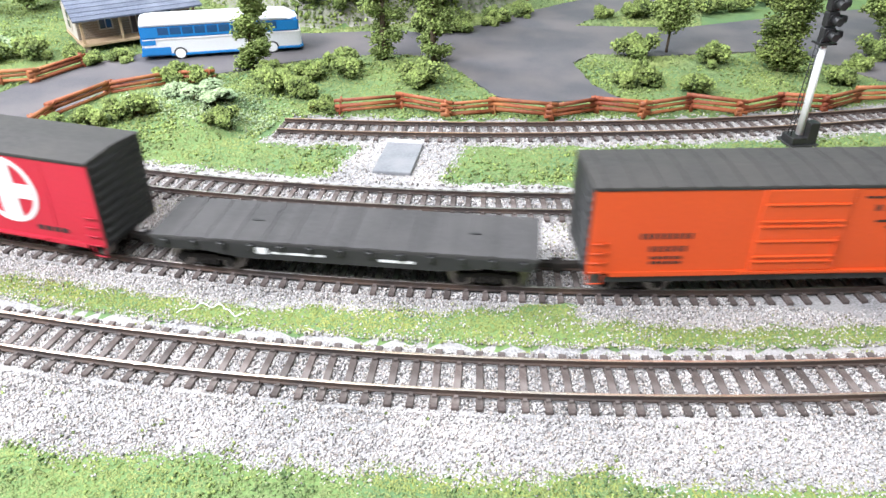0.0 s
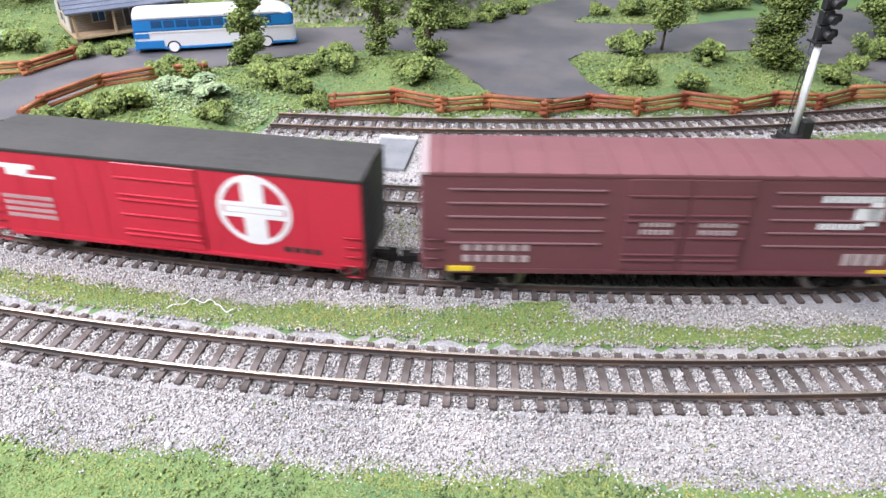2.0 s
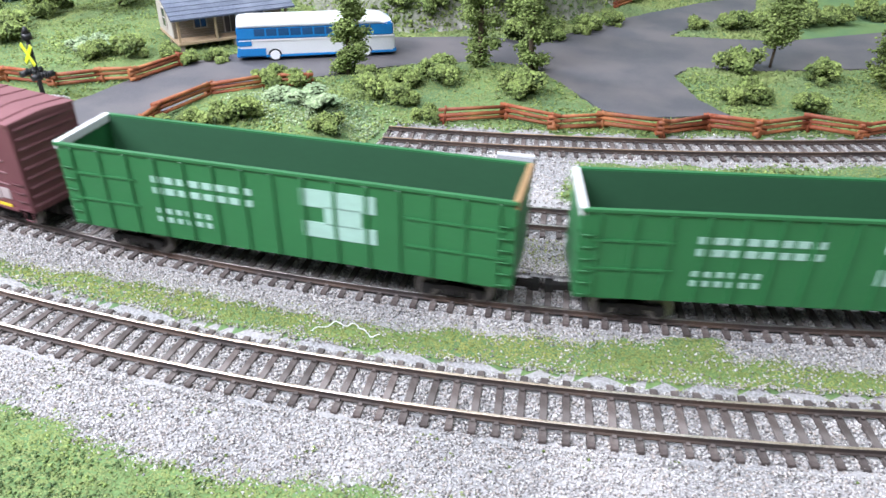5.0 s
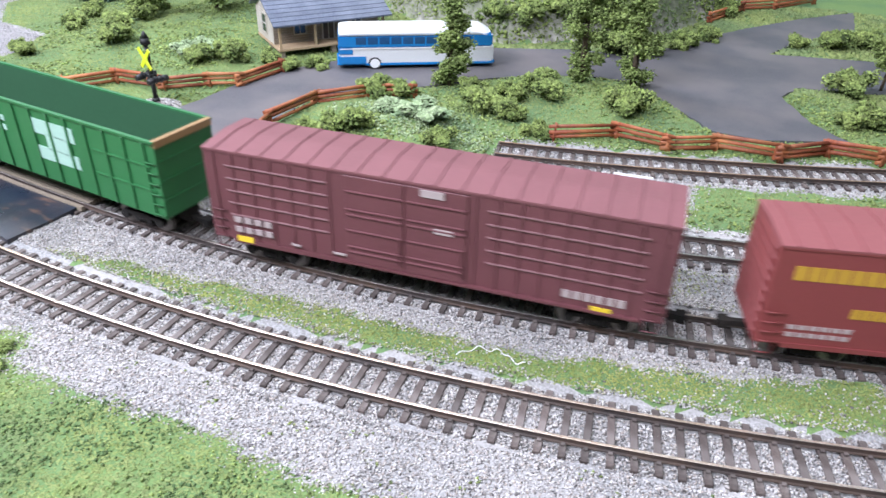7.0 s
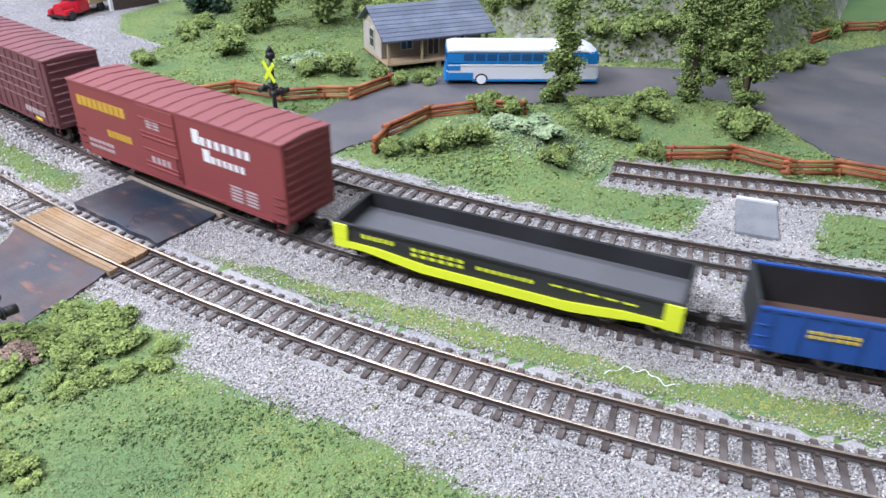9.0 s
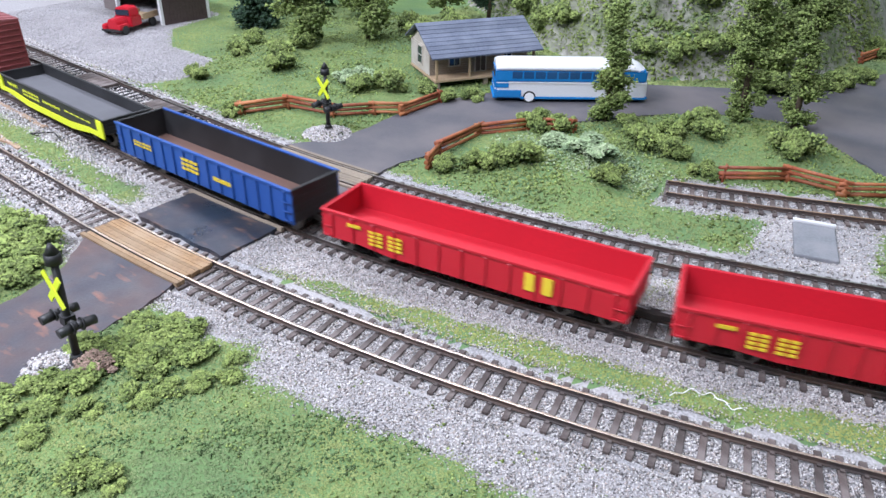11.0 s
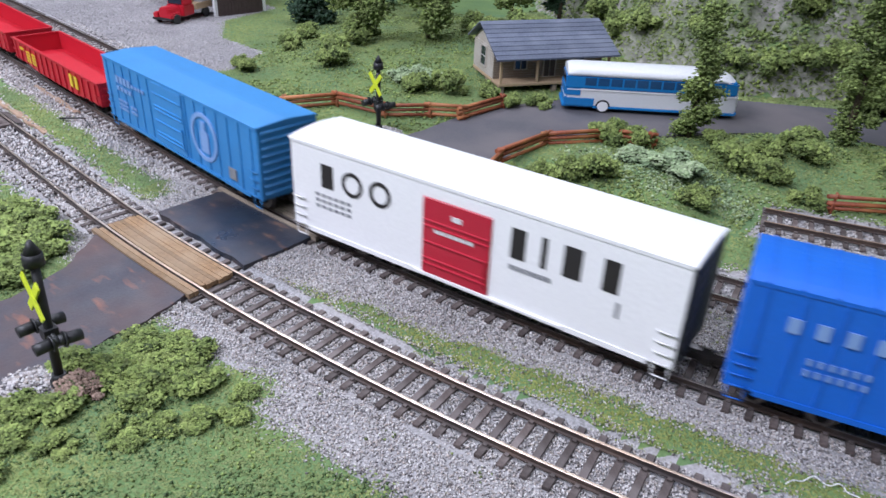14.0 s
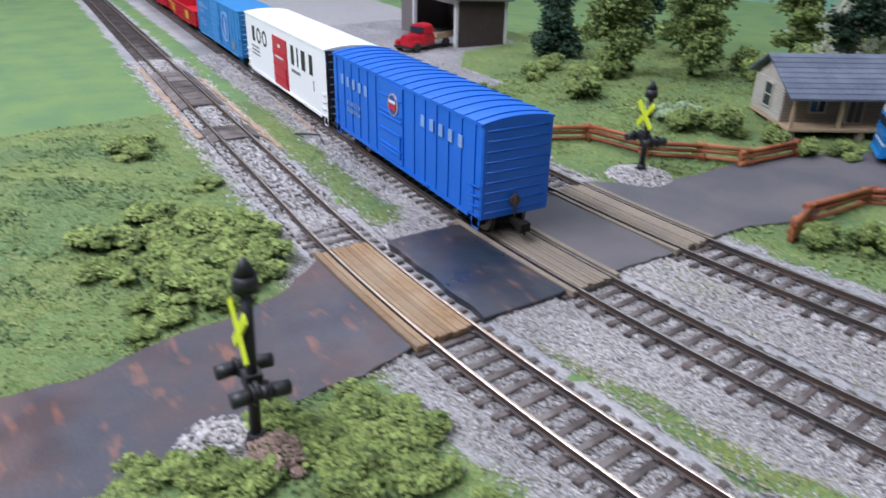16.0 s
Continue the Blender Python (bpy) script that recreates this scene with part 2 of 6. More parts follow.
def thing(name, label, category, group="", kind="", m=None):
    ob = new(name)
    ob.empty_display_size = 0.01
    if m is not None:
        ob.matrix_basis = m
    return tagged(ob, label, category, group, kind)


def bulk(name, verts, faces, mats):
    """A mesh of very many pieces from arrays in millimetres; faces: n x 3."""
    me = bpy.data.meshes.new(name)
    v, f = np.asarray(verts, dtype=np.float32) * MM, np.asarray(faces, dtype=np.int32)
    me.vertices.add(len(v))
    me.vertices.foreach_set("co", v.ravel())
    me.loops.add(f.size)
    me.loops.foreach_set("vertex_index", f.ravel())
    me.polygons.add(len(f))
    me.polygons.foreach_set("loop_start", np.arange(0, f.size, 3, dtype=np.int32))
    me.update(calc_edges=True)
    for q in mats if isinstance(mats, (list, tuple)) else [mats]:
        me.materials.append(q)
    return me


OCTA_V = np.array([(1, 0, 0), (-1, 0, 0), (0, 1, 0), (0, -1, 0), (0, 0, 1), (0, 0, -1)], dtype=float)
OCTA_F = np.array([(0, 2, 4), (2, 1, 4), (1, 3, 4), (3, 0, 4), (2, 0, 5), (1, 2, 5), (3, 1, 5), (0, 3, 5)])
TETRA_V = np.array([(1, 0, -0.4), (-0.5, 0.87, -0.4), (-0.5, -0.87, -0.4), (0.1, 0, 1.1)])
TETRA_F = np.array([(0, 1, 3), (1, 2, 3), (2, 0, 3), (0, 2, 1)])
BLADE_F = TETRA_F[:3]


def scatter(points, size, rng, base="octa", flat=1.0, spread=0.45):
    """Arrays of irregular small pieces at the points."""
    bv, bf = {"octa": (OCTA_V, OCTA_F), "tetra": (TETRA_V, TETRA_F), "blade": (TETRA_V, BLADE_F)}[base]
    n, k = len(points), len(bv)
    s = size * rng.uniform(1 - spread, 1 + spread, (n, 1, 1)) * rng.uniform(0.65, 1.35, (n, k, 1))
    a, b = rng.uniform(0, 2 * np.pi, n), rng.uniform(-0.9, 0.9, n)
    ca, sa, cb, sb = np.cos(a), np.sin(a), np.cos(b), np.sin(b)
    v = bv[None] * s
    y, z = v[..., 1] * cb[:, None] - v[..., 2] * sb[:, None], v[..., 1] * sb[:, None] + v[..., 2] * cb[:, None]
    x = v[..., 0]
    v = np.stack([x * ca[:, None] - y * sa[:, None], x * sa[:, None] + y * ca[:, None], z * flat], -1)
    v += points[:, None, :]
    f = bf[None] + (np.arange(n) * k)[:, None, None]
    return v.reshape(-1, 3), f.reshape(-1, 3)


# ---- plan: three concentric tracks, a spur, roads ----
class Track:
    """An arc of one radius that runs out straight at both ends; s: millimetres along it, off: towards the viewer."""

    def __init__(self, cx, cy, r, s0, s1):
        self.c, self.r, self.s0, self.s1 = (cx, cy), r, s0, s1

    def at(self, s, off=0.0):
        k = min(max(s, self.s0), self.s1)
        a = k / self.r
        x = self.c[0] + (self.r + off) * math.sin(a) + (s - k) * math.cos(a)
        y = self.c[1] - (self.r + off) * math.cos(a) + (s - k) * math.sin(a)
        return x, y, a

    def off(self, x, y):
        """Distance towards the viewer, for arrays."""
        dx, dy = x - self.c[0], y - self.c[1]
        a = np.arctan2(dx, -dy)
        arc = np.hypot(dx, dy) - self.r
        res = arc
        for s, low in ((self.s0, True), (self.s1, False)):
            k = s / self.r
            straight = dx * math.sin(k) - dy * math.cos(k) - self.r
            res = np.where(a < k if low else a > k, straight, res)
        return res


NEAR = Track(-253, 1393, 1152, -150, 480)
MID = Track(-248, 1410, 1105, -160, 480)
BACK = Track(-269, 1412, 1046, -150, 480)
SPUR = Track(-424, 1712, 1284, 250, 700)
RAIL = 2.5

ROAD_FRONT = [(-372, 236), (-352, 209), (-346, 189), (-345, 166), (-338, 140), (-345, 100), (-380, 20), (-420, -250), (-340, -250), (-290, 60), (-285, 134), (-289, 150), (-291, 165), (-293, 193), (-292, 206), (-297, 229)]
ROAD_A = [(-368, 263), (-296, 257), (-294, 294), (-364, 299)]
ROAD_B = [(-366, 322), (-295, 317), (-292, 352), (-366, 358)]
ROAD_BACK = [(-372, 385), (-351, 412), (-346, 440), (-345, 490), (-335, 520), (-312, 562), (-285, 612), (-240, 645), (-213, 657), (-153, 687), (-112, 690),
             (-84, 735), (-60, 789), (-31, 837), (10, 900), (60, 960), (60, 880), (10, 800), (-6, 755), (85, 779), (205, 880), (330, 960), (480, 930), (440, 830),
             (330, 760), (232, 672), (193, 707), (175, 740), (68, 683), (21, 673), (10, 646), (33, 598), (55, 576), (6, 553), (-25, 553), (-60, 592), (-93, 623),
             (-130, 622), (-180, 588), (-191, 579), (-218, 548), (-248, 513), (-279, 484), (-281, 449), (-282, 424), (-290, 404), (-294, 372)]
LOT = [(-1400, 520), (-777, 434), (-642, 431), (-559, 419), (-545, 450), (-566, 502), (-640, 514), (-690, 560), (-705, 640), (-860, 660), (-1400, 760)]
HILL = [(-430, 790), (-340, 705), (-255, 672), (-215, 672), (-140, 722), (-95, 775), (-70, 860), (-55, 960), (-60, 1190), (-640, 1190), (-560, 960), (-500, 850)]


def inside(poly, x, y):
    res = np.zeros(np.shape(x), dtype=bool)
    n = len(poly)
    for i in range(n):
        (x0, y0), (x1, y1) = poly[i], poly[(i + 1) % n]
        if y0 == y1:
            continue
        res ^= ((y0 > y) != (y1 > y)) & (x < (x1 - x0) * (y - y0) / (y1 - y0) + x0)
    return res


def edge_gap(poly, x, y):
    """Distance to the outline of a polygon."""
    best = np.full(np.shape(x), 1e9)
    n = len(poly)
    for i in range(n):
        (x0, y0), (x1, y1) = poly[i], poly[(i + 1) % n]
        dx, dy = x1 - x0, y1 - y0
        k = np.clip(((x - x0) * dx + (y - y0) * dy) / (dx * dx + dy * dy), 0, 1)
        best = np.minimum(best, np.hypot(x - x0 - k * dx, y - y0 - k * dy))
    return best


def wave(x, y, size, seed=0.0):
    """Smooth unevenness between about -1 and 1."""
    a = x / size + seed
    b = y / size - seed * 1.7
    return (np.sin(a * 1.7 + 1.3 * np.sin(b * 1.1)) + np.sin(b * 2.1 + 1.7 * np.sin(a * 0.9 + 2)) + np.sin(a * 3.9 - b * 3.1 + seed)) / 3


def bell(x, y, cx, cy, sx, sy, h):
    return h * np.exp(-((x - cx) / sx) ** 2 - ((y - cy) / sy) ** 2)


def on_road(x, y):
    res = np.zeros(np.shape(x), dtype=bool)
    for poly in (ROAD_FRONT, ROAD_A, ROAD_B, ROAD_BACK):
        res |= inside(poly, x, y)
    return res


def stony(x, y):
    """Where the ground is ballast."""
    n, b, m, s = NEAR.off(x, y), BACK.off(x, y), MID.off(x, y), SPUR.off(x, y)
    w = wave(x, y, 14, 1) * 3
    front = np.where(x < -372, 24, np.where(x < -225, 30, 44 + 5 * wave(x, y, 60, 3)))
    strip = np.interp(x, (-800, -372, -371, -275, -222, -160, -118, -84, -42, 0, 40, 47, 62, 70, 126, 181, 300), (-36, -36, -20, -21, -29, -33, -35, -33, -33, -37, -38, -49, -50, -34, -31, -29, -28))
    none = (x > -385) & (x < -275)
    res = (n > -18.5 + w * 0.6) & (n < front + w) | (n < strip + w) & (b > -21 + w)
    res |= none & (n < 20) & (b > -20)
    res |= (s < 25 + w) & (s > -19 - w) & (x > -137 + w)
    res |= (x > -80) & (x < -20) & (b < -10) & (s > 0)
    return res


def height(x, y):
    z = 0.5 * wave(x, y, 25, 2) + 0.35 * wave(x, y, 7, 4)
    far = np.clip(np.maximum(np.abs(SPUR.off(x, y)) - 24, -152 - x) / 34, 0, 1)
    z = z + far * far * (3 - 2 * far) * bell(x, y, -185, 466, 62, 34, 11) + bell(x, y, -120, 590, 50, 25, 3)
    z = z + bell(x, y, -190, 125, 90, 45, 7) + bell(x, y, -470, 130, 70, 50, 9) + bell(x, y, -30, 130, 90, 50, 4)
    z = z + bell(x, y, -470, 560, 80, 70, 9) + bell(x, y, -430, 690, 90, 70, 16)
    d = np.where(inside(HILL, x, y), edge_gap(HILL, x, y), 0)
    rough = 1 + 0.25 * wave(x, y, 30, 6) + 0.2 * wave(x, y, 11, 8)
    z = z + 120 * (1 - np.exp(-d / 45)) * np.clip(rough, 0.3, 2)
    n, b, s = NEAR.off(x, y), BACK.off(x, y), SPUR.off(x, y)
    flat = ((n < 40) & (b > -26)) | (np.abs(s) < 24) & (x > -150)
    z = np.where(flat, np.minimum(z, 0.5) * 0.5 + np.where(stony(x, y), -0.1, 0.3), z)
    for tr in (NEAR, MID, BACK, SPUR):
        bed = np.abs(tr.off(x, y)) < 18
        if tr is SPUR:
            bed &= x > -142
        z = np.where(bed, -1.5, z)
    road = on_road(x, y)
    z = np.where(road, -1.0, z)
    return np.where(inside(LOT, x, y), np.minimum(z, -0.3), z)


def grid_line(lo, hi, fine_lo, fine_hi, fine, coarse, before=None):
    a = list(np.arange(lo, fine_lo, before or coarse)) + list(np.arange(fine_lo, fine_hi, fine)) + list(np.arange(fine_hi, hi + coarse, coarse))
    return np.array(a)


gx, gy = grid_line(-3600, 3000, -900, 300, 6, 150, 18), grid_line(-340, 2140, 40, 960, 5, 110)
GX, GY = np.meshgrid(gx, gy)
GZ = height(GX, GY)
nx, ny = len(gx), len(gy)
idx = np.arange(nx * ny).reshape(ny, nx)
quads = np.stack([idx[:-1, :-1], idx[:-1, 1:], idx[1:, 1:], idx[1:, :-1]], -1).reshape(-1, 4)
tris = np.concatenate([quads[:, [0, 1, 2]], quads[:, [0, 2, 3]]])
ground_me = bulk("ground", np.stack([GX, GY, GZ], -1).reshape(-1, 3), tris, [TURF, BALLAST, ROCK, LOTSTONE])
cx, cy = GX.ravel()[tris].mean(1), GY.ravel()[tris].mean(1)
zz = GZ.ravel()[tris]
steep = (zz.max(1) - zz.min(1)) > 5.5 + 2.5 * wave(cx, cy, 35, 9)
mi = np.where(steep, 2, np.where(inside(LOT, cx, cy), 3, np.where(stony(cx, cy), 1, 0))).astype(np.int32)
ground_me.polygons.foreach_set("material_index", mi)
ground_me.polygons.foreach_set("use_smooth", np.ones(len(mi), dtype=bool))
ground = tagged(share("ground", ground_me), "model landscape of green turf, pale ballast and a rocky hillside", "ground", kind="structure")


def slab(name, poly, z, mat, label, seed):
    rng = random.Random(seed)
    pts = []
    for i, (x0, y0) in enumerate(poly):
        x1, y1 = poly[(i + 1) % len(poly)]
        n = max(1, int(math.hypot(x1 - x0, y1 - y0) / 5))
        for k in range(n):
            pts.append((x0 + (x1 - x0) * k / n + rng.uniform(-0.7, 0.7), y0 + (y1 - y0) * k / n + rng.uniform(-0.7, 0.7)))
    bm = bmesh.new()
    top = [bm.verts.new((x, y, z)) for x, y in pts]
    low = [bm.verts.new((x, y, z - 3)) for x, y in pts]
    bm.faces.new(top)
    for i in range(len(pts)):
        j = (i + 1) % len(pts)
        bm.faces.new((top[i], low[i], low[j], top[j]))
    bm.normal_update()
    bmesh.ops.triangulate(bm, faces=bm.faces[:], quad_method="FIXED", ngon_method="EAR_CLIP")
    return tagged(part(name, bm, mat), label, "road", kind="structure")


slab("road", ROAD_FRONT, 1.2, RUSTROAD, "worn grey asphalt road with rusty stains", 1)
slab("road", ROAD_A, 1.6, BLUEROAD, "dark patched asphalt between the crossing tracks", 2)
slab("road", ROAD_B, 1.6, ASPHALT, "grey asphalt between the crossing tracks", 3)
slab("road", ROAD_BACK, 1.0, ASPHALT, "dark grey asphalt road and parking lot", 4)


# ---- room ----
def wall(name, x0, x1, y0, y1, z0, z1, mat, label):
    bm = bmesh.new()
    box(bm, x0, x1, y0, y1, z0, z1)
    return tagged(part(name, bm, mat), label, "wall" if name.startswith("wall") else name, kind="structure")


ROOMWALL = material("room_wall", (0.62, 0.63, 0.62), (0.58, 0.59, 0.58), 20, 0.9, 0, 0.05, 20)
BOARD = material("backdrop_paint", (0.16, 0.33, 0.24), (0.20, 0.36, 0.20), 60, 0.9, 0, 0.0, 4, (0.30, 0.42, 0.40))
wall("backdrop", -3500, 600, 1200, 1206, -20, 450, BOARD, "backdrop board painted in soft greens")
wall("wall_north", -3800, 3200, 2200, 2260, -900, 1200, ROOMWALL, "plain pale room wall")
wall("wall_south", -3800, 3200, -2060, -2000, -900, 1200, ROOMWALL, "plain pale room wall")
wall("wall_west", -3860, -3800, -2000, 2200, -900, 1200, ROOMWALL, "plain pale room wall")
wall("wall_east", 3200, 3260, -2000, 2200, -900, 1200, ROOMWALL, "plain pale room wall")
wall("ceiling", -3800, 3200, -2000, 2200, 1200, 1260, ROOMWALL, "plain white ceiling")
wall("floor", -3800, 3200, -2000, 2200, -960, -900, ROOMWALL, "plain floor of the room")


# ---- tracks ----
def sweep(bm, track, off, s0, s1, step=8.0):
    """A rail: foot, web and head swept along the track."""
    prof = [(-1.0, 0.0), (1.0, 0.0), (1.0, 0.35), (0.3, 0.6), (0.3, 1.6), (0.55, 1.8), (0.55, 2.4), (0.4, RAIL), (-0.4, RAIL), (-0.55, 2.4), (-0.55, 1.8), (-0.3, 1.6), (-0.3, 0.6), (-1.0, 0.35)]
    n = max(2, int((s1 - s0) / step))
    rows = []
    for i in range(n + 1):
        s = s0 + (s1 - s0) * i / n
        row = []
        for o, z in prof:
            x, y, a = track.at(s, off + o)
            row.append(bm.verts.new((x, y, z)))
        rows.append(row)
    k = len(prof)
    for a, b in zip(rows, rows[1:]):
        for i in range(k):
            j = (i + 1) % k
            bm.faces.new((a[i], b[i], b[j], a[j])).material_index = 1 if i in (6, 7, 8) else 0
    bm.faces.new(rows[0])
    bm.faces.new(rows[-1])


def tie_mesh(name, mat):
    bm = bmesh.new()
    box(bm, -1.3, 1.3, -15, 15, -1.6, 0.0)
    soften(bm, 0.2)
    for y in (-10.1, -7.1, 7.1, 10.1):
        box(bm, -0.7, 0.7, y - 0.6, y + 0.6, 0, 0.75)
    for v in bm.verts:
        v.co *= MM
    me = bpy.data.meshes.new(name)
    bm.to_mesh(me)
    bm.free()
    me.materials.append(mat)
    return me


TIE_ME, BLACK_ME = tie_mesh("tie", TIE), tie_mesh("tie", BLACKTIE)


def lay(track, s0, s1, far0, far1, label, top, black=()):
    root = thing("railway_track", label, "railway track", kind="structure")
    for off in (-8.6, 8.6):
        bm = bmesh.new()
        sweep(bm, track, off, far0, far1)
        part("rail", bm, [RAILSIDE, top], root)
    rng = random.Random(int(track.r))
    n = int((s1 - s0) / 7.5)
    for i in range(n):
        s = s0 + i * 7.5
        x, y, a = track.at(s)
        dark = any(lo < s < hi for lo, hi in black)
        share("tie", BLACK_ME if dark else TIE_ME, root, "", at(x, y, rng.uniform(-0.15, 0.1), math.degrees(a) + rng.uniform(-1.2, 1.2)))
    bm = bmesh.new()
    for lo, hi in ((far0, s0 - 6), (s1 + 1, far1)):
        s = lo
        while s < hi:
            x, y, a = track.at(s)
            m = Matrix.Translation((x, y, 0)) @ Matrix.Rotation(a, 4, "Z")
            for v in box(bm, -1.3, 1.3, -15, 15, -1.6, 0):
                v.co = m @ v.co
            s += 7.5
    if bm.verts:
        tagged(part("ties_beyond", bm, TIE, root), kind="stuff")
    else:
        bm.free()
    return root


lay(NEAR, -640, 480, -2500, 1500, "brown model track with steel rails on pale ballast", WARMTOP, ((-440, -262),))
lay(MID, -480, 480, -3300, 3300, "brown model track that carries the train", RAILTOP)
lay(BACK, -560, 480, -2500, 1500, "brown model track beside the green mound", RAILTOP, ((-400, -180),))
lay(SPUR, 290, 760, 290, 900, "siding with rusty rails beside the rail fence", RUSTTOP)


def rerailer(track, s, length, label):
    """A moulded rerailing plate between and beside the rails."""
    x, y, a = track.at(s)
    root = thing("rerailer", label, "rerailer", m=at(x, y, 0, math.degrees(a)))
    for k in range(6):
        bm = bmesh.new()
        box(bm, -length / 2 + k * length / 6, -length / 2 + (k + 0.9) * length / 6, -7, 7, 0.05, 1.9)
        part("centre_plate", bm, TIE, root)
    for sgn in (-1, 1):
        bm = bmesh.new()
        prism(bm, [(sgn * 10.2, 0), (sgn * 15, 0), (sgn * 15, 0.4), (sgn * 10.2, 2.1)], -length / 2, length / 2)
        part("side_plate", bm, TIE, root)
    return root


rerailer(NEAR, -430, 120, "brown rerailer section set between the rails")
rerailer(NEAR, -300, 28, "short brown rerailer section set between the rails")
rerailer(BACK, -330, 45, "brown rerailer section in the back track")
rerailer(BACK, -230, 36, "brown rerailer section in the back track near the crossing")


CORK = material("cork_edge", (0.36, 0.24, 0.16), (0.26, 0.17, 0.11), 1.6, 0.9, 0, 0.4, 14, (0.42, 0.31, 0.22))


def cork(track, s0, s1, off):
    """A bare edge of the cork roadbed beside the ties."""
    bm = bmesh.new()
    n = int((s1 - s0) / 6)
    rng = random.Random(int(s0 + off))
    rows = []
    for i in range(n + 1):
        s = s0 + (s1 - s0) * i / n
        a, b = off - rng.uniform(0.6, 2.6), off + rng.uniform(0.6, 2.6)
        rows.append([bm.verts.new((*track.at(s, o)[:2], z)) for o, z in ((a, -1), (a, 0.7), (b, 0.5), (b, -1))])
    for p, q in zip(rows, rows[1:]):
        for i in range(3):
            bm.faces.new((p[i], q[i], q[i + 1], p[i + 1]))
    bm.faces.new(rows[0])
    bm.faces.new(rows[-1])
    tagged(part("roadbed_edge", bm, CORK), "bare tan edge of the cork roadbed", "roadbed")


cork(NEAR, -460, -262, -18.5)
cork(NEAR, -520, -300, 18.5)
cork(MID, -360, -285, 19)


def deck(track, s0, s1, mat, label, outer):
    """Timber boards of the level crossing, lengthwise between and beside the rails."""
    root = thing("level_crossing_deck", label, "crossing deck")
    rng = random.Random(int(s0) + int(track.r))
    lanes = [(-6.6 + i * 1.9, 1.7) for i in range(8)]
    if outer:
        lanes += [(11.2, 2.0), (13.6, 2.2)]
    else:
        lanes += [(-12.0, 2.2), (11.6, 2.2)]
    for off, w in lanes:
        bm = bmesh.new()
        n = 6
        z1 = 2.3 + rng.uniform(-0.15, 0.1)
        e0, e1 = s0 + rng.uniform(-1, 1), s1 + rng.uniform(-1, 1)
        rows = []
        for i in range(n + 1):
            s = e0 + (e1 - e0) * i / n
            rows.append([bm.verts.new((*track.at(s, o)[:2], z)) for o, z in ((off - w / 2, 0.1), (off + w / 2, 0.1), (off + w / 2, z1), (off - w / 2, z1))])
        for a, b in zip(rows, rows[1:]):
            for i in range(4):
                j = (i + 1) % 4
                bm.faces.new((a[i], b[i], b[j], a[j]))
        bm.faces.new(rows[0])
        bm.faces.new(rows[-1])
        part("plank", bm, mat, root)
    return root


deck(NEAR, -118, -41, PLANK, "brown timber boards of the level crossing", True)
deck(MID, -118, -43, PALEPLANK, "pale timber boards of the level crossing", False)
deck(BACK, -99, -22, PALEPLANK, "pale timber boards of the far level crossing", False)


# ---- the train ----
SPEEDS = [(0, 209), (7, 209), (9, 207), (10, 192), (12, 188), (13, 181), (14, 190), (15, 197), (16, 200)]


def run(t):
    """Millimetres that the train has gone at t seconds."""
    total, (a, va) = 0.0, SPEEDS[0]
    for b, vb in SPEEDS[1:]:
        if t <= a:
            break
        e = min(t, b)
        ve = va + (vb - va) * (e - a) / (b - a)
        total += (va + ve) / 2 * (e - a)
        a, va = b, vb
    return total


def mesh_of(name, bm, mats):
    ob = part(name, bm, mats)
    me = ob.data
    bpy.data.objects.remove(ob)
    return me


def truck_meshes():
    bm = bmesh.new()
    prism(bm, [(-0.9, 3.4), (0.9, 3.4), (0.9, 8.2), (-0.9, 8.2)], -5.0, 5.0)
    for x in (-10.5, 10.5):
        cyl(bm, (x, -1.3, 5.6), (x, 1.3, 5.6), 2.3, n=10)
    for x0, x1 in ((-11, -4), (4, 11)):
        prism(bm, [(-0.8, 5.8), (0.8, 5.8), (0.8, 7.6), (-0.8, 7.6)], x0, x1)
    for x in (-1.6, 0, 1.6):
        cyl(bm, (x, -1.1, 3.6), (x, -1.1, 6.4), 0.6, n=6)
    side_me = mesh_of("bogie_side", bm, GRIME)
    bm = bmesh.new()
    box(bm, -3, 3, -10, 10, 5, 7.5)
    soften(bm, 0.4)
    bolster_me = mesh_of("bogie", bm, GRIME)
    bm = bmesh.new()
    for sgn in (-1, 1):
        cyl(bm, (0, sgn * 7.4, 0), (0, sgn * 9.3, 0), 5.2, n=20, mi=0)
        cyl(bm, (0, sgn * 7.0, 0), (0, sgn * 7.5, 0), 5.8, n=20, mi=0)
    cyl(bm, (0, -8, 0), (0, 8, 0), 1.0, n=8, mi=1)
    return bolster_me, side_me, mesh_of("wheelset", bm, [STEEL, GRIME])


BOGIE_ME, SIDE_ME, WHEEL_ME = truck_meshes()
CARS = []
W = 33.0


